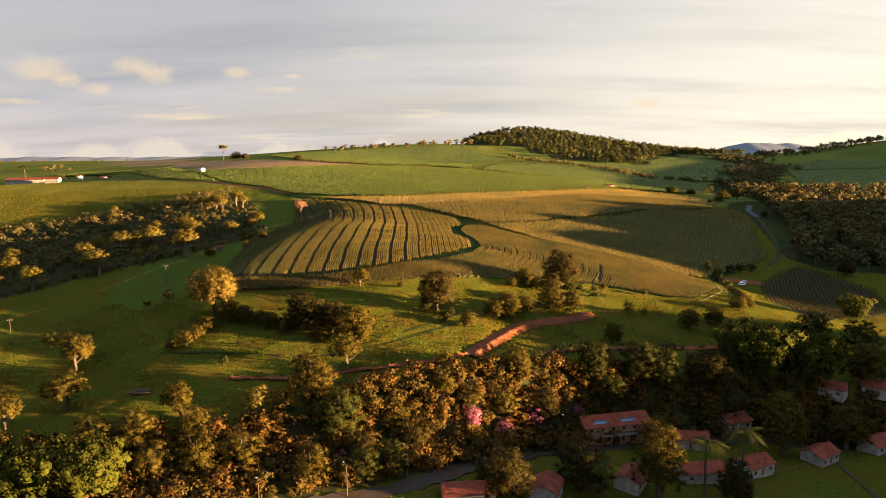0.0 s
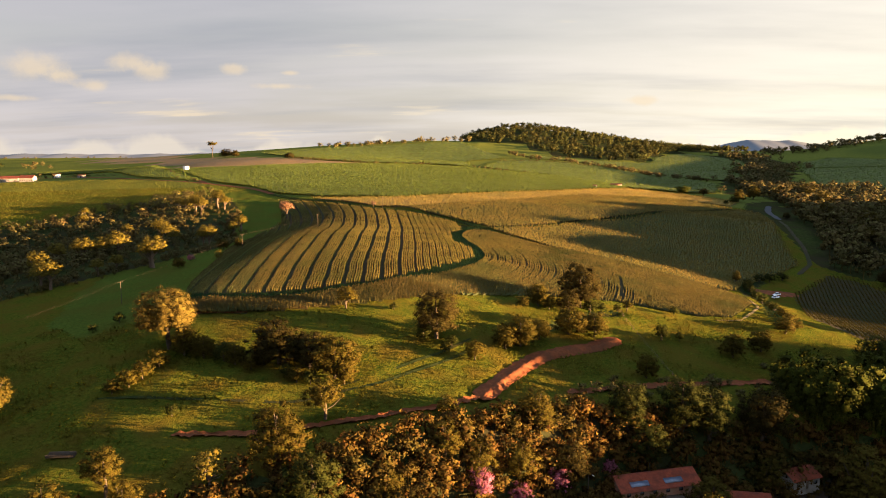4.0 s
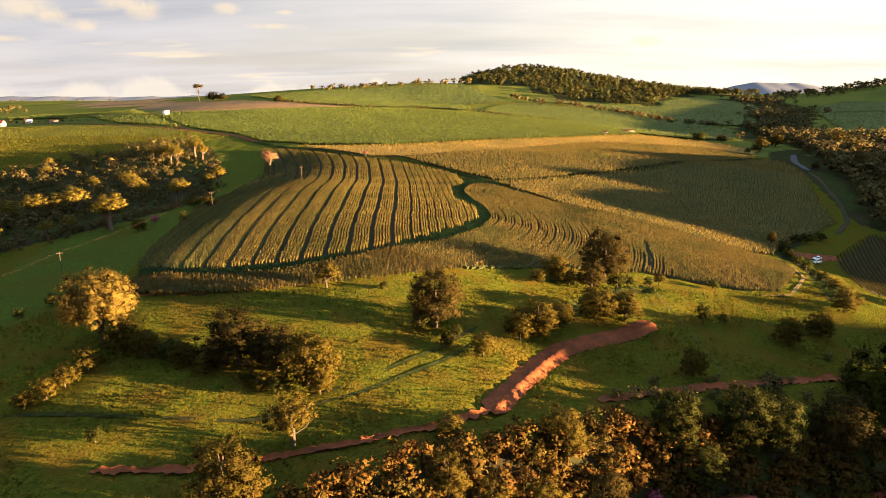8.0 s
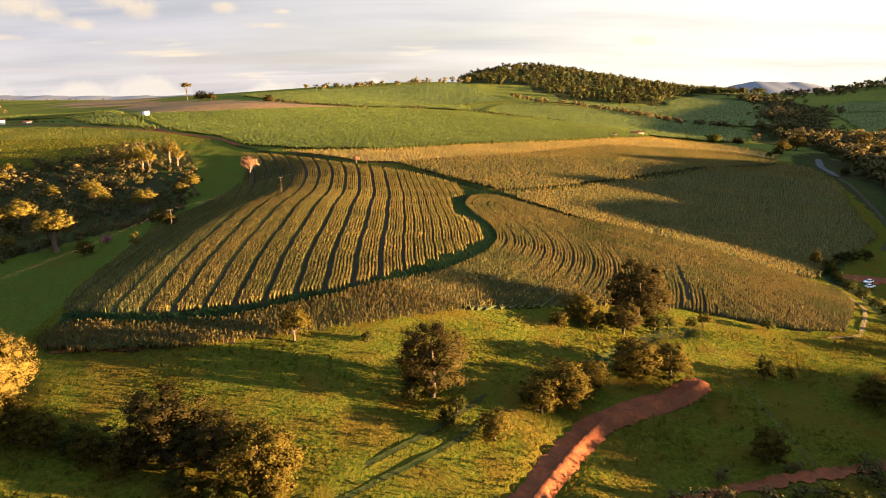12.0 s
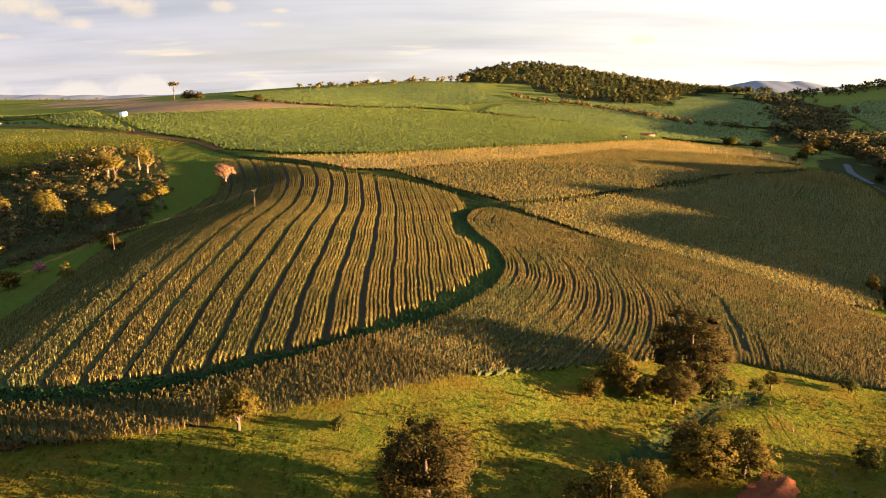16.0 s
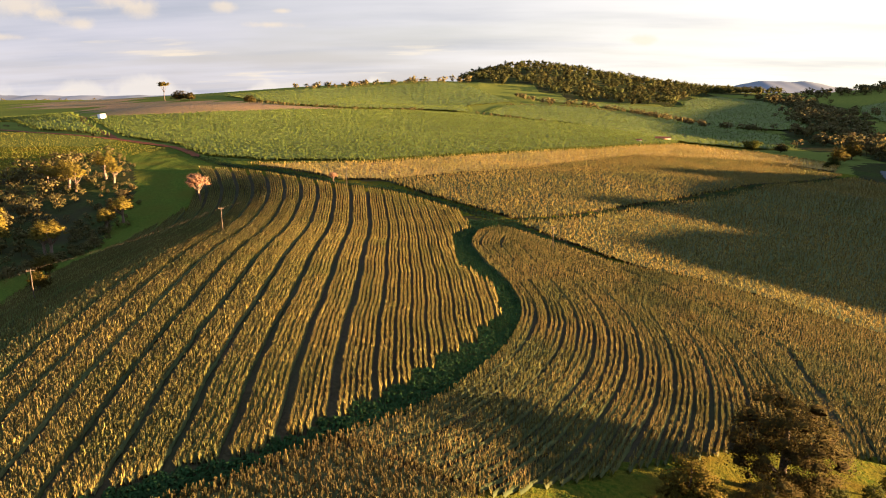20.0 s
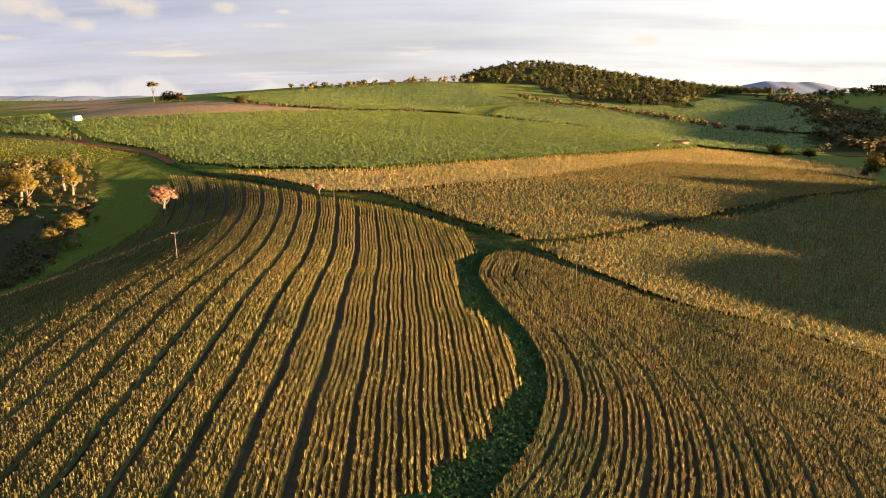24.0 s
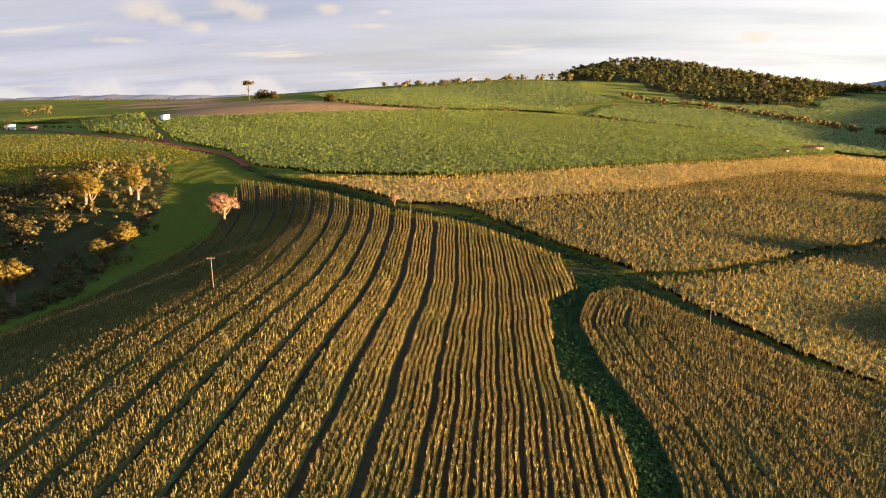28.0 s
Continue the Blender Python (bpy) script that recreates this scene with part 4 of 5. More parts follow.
def leaf_cloud(rng, centres, radii, count, size, flat=0.8, fine=False):
    """Leaf sprays round many uneven clumps: every spray a triangle, every clump with a ragged heart of foliage."""
    crown = centres.mean(0) * (1, 1, 0.75)
    reach = np.abs(centres - crown).max() + 1e-6
    share = radii**2 / (radii**2).sum()
    which = rng.choice(len(centres), count, p=share)
    d = rng.normal(0, 1, (count, 3))
    d /= np.linalg.norm(d, axis=1)[:, None]
    d[:, 2] = np.abs(d[:, 2]) * np.where(rng.uniform(0, 1, count) < 0.72, 1, -0.8)
    r = radii[which] * (0.5 + 0.95 * rng.uniform(0, 1, count) ** 1.2)
    c = centres[which] + d * r[:, None] * (1, 1, flat)
    nrm = d + rng.normal(0, 0.5, (count, 3))
    nrm /= np.linalg.norm(nrm, axis=1)[:, None]
    a = np.cross(nrm, rng.normal(0, 1, (count, 3)))
    a /= np.linalg.norm(a, axis=1)[:, None]
    b = np.cross(nrm, a)
    s = size * rng.uniform(0.55, 1.35, count)[:, None]
    v = np.stack([c - a * s, c + a * s * 0.6 - b * s * 0.7, c + a * s * 0.6 + b * s * 0.7], 1).reshape(-1, 3)
    f = np.arange(count * 3).reshape(-1, 3)
    soft = d * 0.4 + (c - crown) / reach * 1.1 + rng.normal(0, 0.32, (count, 3))
    soft /= np.linalg.norm(soft, axis=1)[:, None]
    vs, fs, ns, k = [v], [f], [np.repeat(soft, 3, 0)], len(v)
    lv, lf = LUMPS[fine]
    for q, rad in zip(centres, radii):
        turn = rng.normal(0, 1, 3)
        hv = lv * (0.52 + 0.22 * rng.uniform(-1, 1, len(lv)))[:, None] * rad * (1, 1, flat) + q
        h = lv * 0.4 + (hv - crown) / reach * 1.0 + turn * 0.1
        vs.append(hv)
        fs.append(lf + k)
        ns.append(h / np.linalg.norm(h, axis=1)[:, None])
        k += len(lv)
    return np.concatenate(vs), np.concatenate(fs), np.concatenate(ns)


def crown_clumps(rng, tall, wide, base, count, lean=0.0):
    """Centres and radii of the clumps of a domed crown between base and tall."""
    middle = base + (tall - base) * 0.40
    c, r = [], []
    for i in range(count):
        rad = wide * rng.uniform(0.065, 0.13) * (1 + 6 / count) * min(1.0, 60 / count) ** 0.3
        z = 1 - 1.7 * (i + 0.5) / count
        q = rng.uniform(0.74, 1.0) if i % 4 else rng.uniform(0.25, 0.7)
        a = i * 2.4 + rng.uniform(-0.5, 0.5)
        out = (1 - z * z) ** 0.4 * max(0.1, wide / 2 - rad * 0.8) * q
        zz = middle + z * q * (tall - middle - rad * 0.8 if z > 0 else middle - base - rad * 0.4)
        c.append((out * math.cos(a) + lean * zz, out * math.sin(a), zz))
        r.append(rad)
    return np.array(c), np.array(r)


def tree_kind(seed, tall, wide, base, clumps, leaves, leaf, mat, bark, label, name="tree", trunk_r=0.03, flat=0.8, limbs=6, lean=0.0, lobes=1):
    """One tree, an Empty with its trunk, limbs and crown, to be copied; built at the height 'tall'."""
    rng = np.random.default_rng(seed)
    c, r = crown_clumps(rng, tall, wide * (1 if lobes == 1 else 0.74), base, int(clumps * (1.5 if lobes == 1 else 0.95)), lean)
    for k in range(lobes if lobes > 1 else 0):  # lower domes round the middle one
        a, far, low = 2 * math.pi * (k + rng.uniform(-0.25, 0.25)) / lobes, wide * rng.uniform(0.19, 0.26), rng.uniform(0.68, 0.95)
        c2, r2 = crown_clumps(rng, base + (tall - base) * low, wide * rng.uniform(0.5, 0.64), base, int(clumps * 1.2 / lobes) + 5, lean)
        c, r = np.concatenate([c, c2 + (far * math.cos(a), far * math.sin(a), 0)]), np.concatenate([r, r2 * 0.95])
    root = new(name)
    r0 = tall * trunk_r
    top = np.array([lean * tall * 0.7, 0, tall * 0.72])
    path = [(0, 0, -0.6), (0.02 * tall * rng.uniform(-1, 1), 0.02 * tall, tall * 0.25), top * 0.75, top]
    part("trunk", mesh_of("trunk", *tube(path, [r0 * 1.3, r0, r0 * 0.7, r0 * 0.3]), [bark], smooth=True), root)
    for i in range(limbs):
        k = int(rng.integers(0, len(c)))
        z0 = max(base * 0.6, c[k][2] * 0.45)
        start = np.array([lean * z0, 0, z0])
        mid = (start + c[k]) / 2 + (0, 0, -0.04 * tall)
        part("limb", mesh_of("limb", *tube([start, mid, c[k]], [r0 * 0.5, r0 * 0.33, r0 * 0.12], 5), [bark], smooth=True), root)
    v, f, n = leaf_cloud(rng, c, r, int(leaves * 2.2), leaf * 0.66, flat)
    part("crown", mesh_of("crown", v, f, [mat], normals=n), root)
    tagged(root, label, "tree")
    return root, tall


def palm_kind(seed, tall, label):
    rng = np.random.default_rng(seed)
    root = new("palm_tree")
    path = [(0, 0, -0.5), (0.1, 0, tall * 0.4), (0.25, 0.1, tall * 0.75), (0.3, 0.1, tall)]
    part("trunk", mesh_of("trunk", *tube(path, [0.32, 0.24, 0.2, 0.17], 8), [BARK], smooth=True), root)
    for i in range(24):
        a, up = i * 2.4, rng.uniform(0.0, 1.1)
        d = np.array([math.cos(a), math.sin(a), 0])
        pts = [np.array([0.3, 0.1, tall]) + d * (4.3 * u) + (0, 0, up * 2.6 * u - 3.4 * u * u * (1.15 - up * 0.4)) for u in np.linspace(0, 1, 7)]
        v, f = [], []
        sd = np.array([-d[1], d[0], 0])
        for j in range(6):
            for s in (-1, 1):
                for h in (0.0, 0.5):
                    p = pts[j] * (1 - h) + pts[j + 1] * h
                    q = pts[j] * (0.65 - h) + pts[j + 1] * (0.35 + h)
                    w = 0.95 * math.sin(math.pi * (0.12 + 0.8 * (j + h) / 6))
                    k = len(v)
                    v += [p, q, q + sd * s * w + d * 0.35 + (0, 0, -0.35 * w)]
                    f.append((k, k + 1, k + 2))
        part("frond", mesh_of("frond", np.array(v), np.array(f), [LEAF_GREEN]), root)
    tagged(root, label, "palm tree")
    return root, tall


def bamboo_kind(seed, tall, wide, label):
    rng = np.random.default_rng(seed)
    root = new("bamboo_clump")
    cs, rs = [], []
    for i in range(26):
        a, q = i * 2.4, wide / 2 * math.sqrt((i + 0.5) / 26)
        h = tall * rng.uniform(0.75, 1.0) * (1 - 0.25 * q / wide)
        d = np.array([math.cos(a), math.sin(a), 0])
        pts = [d * q * 0.3 + (0, 0, -0.3), d * q * 0.55 + (0, 0, h * 0.6), d * q * 0.85 + (0, 0, h), d * (q * 1.1 + 0.8) + (0, 0, h * 0.9)]
        part("culm", mesh_of("culm", *tube(pts, [0.09, 0.07, 0.04, 0.02], 4), [LEAF_BAMBOO], smooth=True), root)
        for u in (0.3, 0.45, 0.62, 0.8, 0.95, 1.08):
            cs.append(d * q * (0.4 + 0.7 * u) + (0, 0, h * min(1, u) * (1 if u < 1 else 0.9)))
            rs.append(wide * rng.uniform(0.06, 0.10))
    v, f, n = leaf_cloud(rng, np.array(cs), np.array(rs), 5200, 0.34, 1.0, False)
    part("crown", mesh_of("crown", v, f, [LEAF_BAMBOO], normals=n), root)
    tagged(root, label, "bamboo")
    return root, tall


KIND = {
    "yellow": tree_kind(1, 21, 22, 4.5, 120, 17000, 0.24, LEAF_OCHRE, BARK, "large tree with dense pale golden crown on the slope", lobes=5),
    "dark": tree_kind(2, 14, 16, 0.2, 56, 7143, 0.26, LEAF_DARK, BARK, "broad dark green tree standing in the pasture", lobes=4),
    "mid": tree_kind(3, 17, 14, 0.3, 66, 8844, 0.24, LEAF_DARK, BARK, "round dark green tree standing alone in the pasture"),
    "round": tree_kind(4, 18, 17, 0.8, 71, 10206, 0.24, LEAF_DARK, BARK, "tall round dark tree at the edge of the maize"),
    "scrub": tree_kind(5, 8, 9, 0.0, 35, 3402, 0.21, LEAF_BROWN, BARK, "brownish bushy tree on the grassy slope", "small_tree", lobes=3),
    "shrub": tree_kind(6, 5, 5, 0.2, 20, 1189, 0.17, LEAF_GREEN, BARK, "small green shrub in the grass", "shrub", limbs=3),
    "hedge": tree_kind(7, 6, 7, 0.2, 25, 2040, 0.18, LEAF_BROWN, BARK, "shaggy brownish bush in a line of scrub", "bush", limbs=3, lobes=3),
    "light": tree_kind(8, 12, 11, 3.0, 37, 3741, 0.22, LEAF_BROWN, BARK, "slender tree with golden sparse crown and pale trunk", limbs=8, lobes=3),
    "pale": tree_kind(9, 9, 9, 1.5, 30, 1529, 0.17, LEAF_GOLD, WOOD, "half-bare tree with pale branches", limbs=14, lobes=3),
    "bank": tree_kind(10, 13, 14, 0.2, 45, 5103, 0.24, LEAF_BROWN, BARK, "sunlit golden-brown tree on the wooded bank", lobes=4),
    "leafy": tree_kind(11, 15, 14, 0.3, 51, 5442, 0.26, LEAF_GREEN, BARK, "leafy green tree on the wooded bank", lobes=4),
    "edge": tree_kind(12, 9, 8, 2.0, 30, 2720, 0.19, LEAF_BROWN, BARK, "small brown tree at the edge of the maize", "small_tree", lobes=2),
    "pink": tree_kind(13, 15, 13, 7, 30, 2551, 0.24, LEAF_PINK, WOOD, "lone tree with pinkish crown and bare pale trunk", limbs=9, lean=-0.12, lobes=3),
    "bloom": tree_kind(14, 7, 8, 0.6, 27, 2210, 0.18, BLOSSOM, BARK, "bush in full pink blossom", "flowering_bush", limbs=3, lobes=3),
    "villtree": tree_kind(15, 20, 15, 2.0, 61, 6122, 0.26, LEAF_BROWN, BARK, "tall brownish tree among the village houses", lobes=3),
    "euca": tree_kind(16, 17, 12, 7.0, 36, 2900, 0.26, LEAF_GOLD, WOOD, "tall eucalyptus with golden crown and pale trunk", limbs=6, lobes=3),
    "palm": palm_kind(17, 17, "tall royal palm with a smooth trunk in the village"),
    "bamboo": bamboo_kind(18, 17, 20, "arching clump of green bamboo"),
}
WIDTHS = {"yellow": 22, "dark": 16, "mid": 14, "round": 17, "scrub": 9, "shrub": 5, "hedge": 7, "light": 11, "pale": 9, "bank": 14, "leafy": 14, "edge": 8, "pink": 13, "bloom": 8, "villtree": 15, "euca": 9, "palm": 7, "bamboo": 20}
used = set()


def plant(kind, x, y, tall, wide=None):
    root, built = KIND[kind]
    s = tall / built
    w = s if wide is None else s * 0.35 + 0.65 * wide / WIDTHS[kind]
    m = Matrix.Translation((x, y, hz(x, y))) @ Matrix.Rotation(0 if kind == "pink" else RNG.uniform(0, 6.28), 4, "Z")
    if kind in used:
        root = copy_thing(root, m)
    used.add(kind)
    root.matrix_basis = m
    root.scale = (w, w, s)
    return root


TREES = """
yellow -83 234 20 21, scrub -77 230 10 9, scrub -71 229 8 8, shrub -65 228 6 8, hedge -82 224 6 7, hedge -84 218 6 8, hedge -86 214 6 7, hedge -89 211 5 6,
dark -49 228 14 24, dark -40 226 12 16, scrub -32 222 14 17, scrub -53 227 6 8, scrub -61 226 7 8, scrub -29 219 8 8, shrub -45 221 5 5, shrub -38 218 5 5, shrub -69 201 4 4,
mid -5 251 17 17, shrub -9 249 5 6, round 49 301 18 20, round 43 292 9 11, scrub 32 293 10 10, scrub 40 270 11 15, scrub 49 272 10 13, scrub 22 255 11 16, scrub 17 251 9 11, scrub 29 262 8 10, scrub 7 240 7 8,
shrub 52 296 6 8, hedge 26 289 5 7, shrub 74 278 7 5, shrub 81 280 4 3, scrub 97 272 10 10, scrub 110 280 9 11, scrub 60 245 9 8, light -31 202 12 11, edge -36 266 9 8, pink -116 506 15 13,
shrub -135 220 6 6, light -116 202 13 13, light -104 176 12 14, light -71 172 12 11, pale -51 177 9 9, light -114 165 10 10,
bank -38 184 15 17, bank -1 207 6 8, bank 22 209 11 13, leafy 48 219 16 13, leafy 64 223 17 18,
bank -66 169 10 9, bank -90 163 11 15, bank -80 165 12 14, bamboo -93 143 16 18, bamboo -82 145 17 18, bank -72 157 12 14, bank -62 160 14 15, bank -52 164 13 15,
bank -34 162 12 13, leafy -29 177 18 16, bank -14 184 8 10, bank -1 195 9 11, dark -22 170 12 13, bank 7 196 9 11, leafy -21 165 11 13, leafy -14 170 11 11,
bank 17 200 10 12, dark 30 206 12 15, dark -9 181 12 14, bloom 7 193 8 9, bloom 17 196 7 8, bloom 27 203 8 9, bloom 42 212 5 5, bloom -27 168 7 6,
leafy 53 216 14 14, leafy 72 224 17 16, bamboo 107 233 21 26, bamboo 126 236 22 28, bank 150 240 20 22, leafy 106 248 13 18, dark 88 227 17 20,
villtree 87 219 12 9, villtree 107 209 24 19, villtree 132 218 17 19, villtree 58 175 24 17, villtree 66 203 14 15, dark 38 177 16 20, dark 15 165 16 20,
palm 71 177 17 11, palm 82 180 19 11, palm 42 172 11 10, dark 79 176 14 11, bamboo 189 318 13 14, leafy 150 278 13 20, leafy 165 271 14 20
"""
for entry in TREES.replace("\n", " ").split(","):
    k, *v = entry.split()
    plant(k, *map(float, v))

# ---- woods, as masses of trees nobody could count ----


def wood_template(seed, tall, wide, base, clumps, leaves, leaf):
    rng = np.random.default_rng(seed)
    c, r = crown_clumps(rng, tall, wide, base, clumps)
    tv, tf = tube([(0, 0, -1), (0, 0, tall * 0.6)], [0.25, 0.12], 4)
    tf = np.concatenate([tf[:, :3], tf[:, [0, 2, 3]]])
    tn = tv * (1, 1, 0) + (1e-4, 0, 0)
    return joined([leaf_cloud(rng, c, r, leaves, leaf, fine=False), (tv, tf, tn / np.linalg.norm(tn, axis=1)[:, None])])


near_wood = [wood_template(30 + i, 10 + i, 9 + i % 3, 0.5, 8, 120, 0.75) for i in range(5)]
far_wood = [wood_template(40 + i, 11 + i, 12, 0.0, 6, 44, 1.2) for i in range(4)]
scrubs = [wood_template(50 + i, 4 + i * 0.6, 5, 0.0, 7, 220, 0.28) for i in range(4)]
LEAF_WOOD = material("leaf_woodland", (0.031, 0.0290, 0.0105), (0.070, 0.058, 0.0190), 0.5, 0.9, 0, (0.072, 0.053, 0.019), 0.06, 0, 0.25, 0.25, hue=0.02, spec=0.02)
LEAF_SCRUB = material("leaf_bank_scrub", (0.032, 0.0188, 0.004), (0.0771, 0.0392, 0.0088), 1.5, 0.9, 0, (0.032, 0.025, 0.0056), 0.12, 0, 0.25, 0.25, hue=0.02, spec=0.02)
LEAF_HILL = material("leaf_hill_woodland", (0.0175, 0.0180, 0.0060), (0.040, 0.036, 0.0115), 0.15, 0.9, 0, (0.024, 0.028, 0.0085), 0.02, 0, 0.3, 0.3, hue=0.02, spec=0.0)
x, y = fill(WOODS_WEST, 7.0)
rim = np.clip(near_line(WOODS_WEST[6:17], x, y) / 34, 0.35, 1.0)
stuff("west_woodland", near_wood, x, y, RNG.uniform(0.45, 0.82, len(x)) * rim, LEAF_WOOD, "dense dark woodland filling a valley", "woodland", soft=True)
x, y = fill(WOODS_EAST, 9.0)
stuff("east_woodland", near_wood, x, y, RNG.uniform(0.85, 1.65, len(x)), LEAF_WOOD, "dense dark woodland in the eastern valley", "woodland", soft=True)
x, y = fill(HILL_WOODS, 18.5)
stuff("hill_woodland", far_wood, x, y, RNG.uniform(0.95, 1.55, len(x)), LEAF_HILL, "wooded hill on the skyline", "woodland", soft=True)
x, y = fill(BANK_WOODS, 2.4)
stuff("bank_scrub", scrubs, x, y, RNG.uniform(0.7, 1.6, len(x)), LEAF_SCRUB, "tangled golden scrub on a steep bank", "scrub", soft=True)


def tree_line(name, line, gap, size, spread, label, templates=far_wood):
    xs, ys = [], []
    for (x0, y0), (x1, y1) in zip(line, line[1:]):
        k = max(1, int(math.hypot(x1 - x0, y1 - y0) / gap))
        u = RNG.uniform(0, 1, k)
        xs.append(x0 + (x1 - x0) * u + RNG.normal(0, spread, k))
        ys.append(y0 + (y1 - y0) * u + RNG.normal(0, spread, k))
    x, y = np.concatenate(xs), np.concatenate(ys)
    stuff(name, templates, x, y, RNG.uniform(0.6, 1.25, len(x)) * size, LEAF_WOOD, label, "woodland", soft=True)


tree_line("ridge_trees", [(-260, 1320), (-115, 1395), (0, 1470), (40, 1500)], 6, 1.0, 8, "line of trees on the ridge")
tree_line("hedgerow", [(94, 1326), (140, 1250), (190, 1245), (236, 1168), (272, 985), (328, 938)], 3.5, 0.7, 4, "dark hedgerow between distant fields")
tree_line("valley_trees", VALLEY, 2.0, 1.0, 20, "dark trees filling a distant valley")
tree_line("east_ridge_trees", [(640, 1480), (760, 1470), (900, 1470), (1100, 1480), (1400, 1500)], 1.5, 1.05, 34, "trees on the eastern ridge")
# unseen trees east of the houses, added to keep low sun off them
tree_line("village_wood", [(165, 120), (175, 160), (185, 200), (190, 235), (210, 200), (215, 150), (230, 120)], 2.2, 1.5, 9, "tall dark wood out of view that shades the village", near_wood)
tree_line("farm_trees", [(-520, 770), (-480, 790), (-440, 800)], 6, 0.6, 8, "dark trees round a distant farm", near_wood)
tree_line("plain_trees", [(-700, 1150), (-600, 1000), (-580, 1010)], 18, 0.7, 6, "hedge of trees on the distant plain")
for name, line in (("plain_copse", [(-900, 2300), (-600, 2400), (-300, 2300)]), ("far_copse", [(-2400, 3300), (-1500, 3500), (-700, 3300)])):
    tree_line(name, line, 16, 1.3, 30, "low dark copse on the horizon")

for x, y, t in ((-182, 401, 16), (-146, 364, 17), (-149, 368, 14), (-190, 399, 14), (-197, 393, 15), (-148, 443, 14), (-152, 446, 12), (-144, 476, 10), (-142, 487, 12), (-180, 461, 12), (-186, 468, 13), (-195, 482, 12), (-172, 450, 11), (-184, 528, 14), (-190, 533, 15), (-178, 546, 14), (-171, 540, 11), (-198, 535, 11), (-204, 540, 11),
                (-168, 354, 9), (-163, 362, 9), (-262, 512, 9), (-270, 530, 8), (-215, 480, 11), (-178, 332, 14), (-186, 338, 12), (-222, 330, 14), (-240, 360, 14), (-195, 305, 13), (-210, 300, 12), (-200, 360, 14), (-215, 400, 13)):
    plant("euca", x, y, t, t * 0.85)

# ---- distant ridges ----


def ridge(name, y0, xs, tops, label):
    """A far hill chain with a front and a back slope."""
    x = np.linspace(xs[0], xs[-1], 90)
    top = np.interp(x, xs, tops)
    for _ in range(4):
        top[1:-1] = (top[:-2] + 2 * top[1:-1] + top[2:]) / 4
    top += 3 * np.sin(x * 0.004) + 2.5 * np.sin(x * 0.023) + 1.5 * np.sin(x * 0.051)
    rows = [np.column_stack([x, np.full(90, y0 + d), np.maximum(top * h, 0) + 20 * (h == 0) - 30 * (h == 0)]) for d, h in ((-500, 0), (-220, 0.6), (0, 1), (260, 0.6), (500, 0))]
    v = np.concatenate(rows)
    k = np.concatenate([np.arange(89) + r * 90 for r in range(4)])
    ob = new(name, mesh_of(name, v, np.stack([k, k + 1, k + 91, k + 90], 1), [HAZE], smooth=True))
    tagged(ob, label, "hills", kind="structure")


ridge("backdrop_mountain", 4300, [900, 1250, 1372, 1548, 1685, 1800, 1900, 1960, 2040, 2100, 2172, 2400, 3200], [20, 42, 62, 74, 98, 114, 104, 97, 105, 96, 72, 54, 30], "mountain on the horizon, blue-grey haze in its colour")
ridge("backdrop_plain", 4200, [-3600, -2600, -1800, -900, -300, 300, 800], [58, 70, 66, 64, 68, 60, 20], "low hills on the horizon, haze in their colour")

# ---- power line ----


def pole(x, y, tall=8.6, turn=0.0):
    root = new("utility_pole")
    v, f = tube([(0, 0, -0.5), (0, 0, tall * 0.5), (0, 0, tall)], [0.13, 0.11, 0.09], 8)
    part("shaft", mesh_of("shaft", v, f, [CONCRETE], smooth=True), root)
    bm = bmesh.new()
    bmesh.ops.create_cube(bm, size=1, matrix=Matrix.Diagonal((1.8, 0.12, 0.12, 1)))
    me = bpy.data.meshes.new("crossarm")
    bm.to_mesh(me)
    bm.free()
    me.materials.append(WOOD)
    arm = part("crossarm", me, root)
    arm.location = (0, 0, tall - 0.35)
    for s in (-0.75, 0.0, 0.75):
        v, f = tube([(s, 0, tall - 0.3), (s, 0, tall - 0.05)], [0.06, 0.04], 6)
        part("insulator", mesh_of("insulator", v, f, [CONCRETE], smooth=True), root)
    root.matrix_basis = Matrix.Translation((x, y, hz(x, y))) @ Matrix.Rotation(turn, 4, "Z")
    tagged(root, "slim concrete utility pole with a crossarm", "utility pole", "poles of the field power line")
    return [root.matrix_basis @ Vector((s, 0, tall - 0.05)) for s in (-0.75, 0.0, 0.75)]


LINE = [(-172, 154), (-149, 221), (-124, 288), (-99, 355), (-77.5, 422.5), (-51, 514)]
tops = [pole(x, y, 8.6 if i < 4 else 9.0, 0.35) for i, (x, y) in enumerate(LINE)]
pole(31.4, 431, 8.0, 0.5)


def cable(a, b, sag):
    pts = [a.lerp(b, u) - Vector((0, 0, sag * 4 * u * (1 - u))) for u in [i / 12 for i in range(13)]]
    v, f = tube(pts, [0.007] * 13, 4)
    tagged(new("overhead_cable", mesh_of("overhead_cable", v, f, [WIRE], smooth=True)), "thin overhead power cable strung between poles", "cable", "cables of the field power line")


for a, b in zip(tops, tops[1:]):
    for p, q in zip(a, b):
        cable(p, q, 1.0)

# ---- village ----


def box_mesh(name, x0, x1, y0, y1, z0, z1, mat):
    v = [(x, y, z) for z in (z0, z1) for y in (y0, y1) for x in (x0, x1)]
    f = [(0, 2, 3, 1), (4, 5, 7, 6), (0, 1, 5, 4), (2, 6, 7, 3), (0, 4, 6, 2), (1, 3, 7, 5)]
    return mesh_of(name, v, f, [mat])


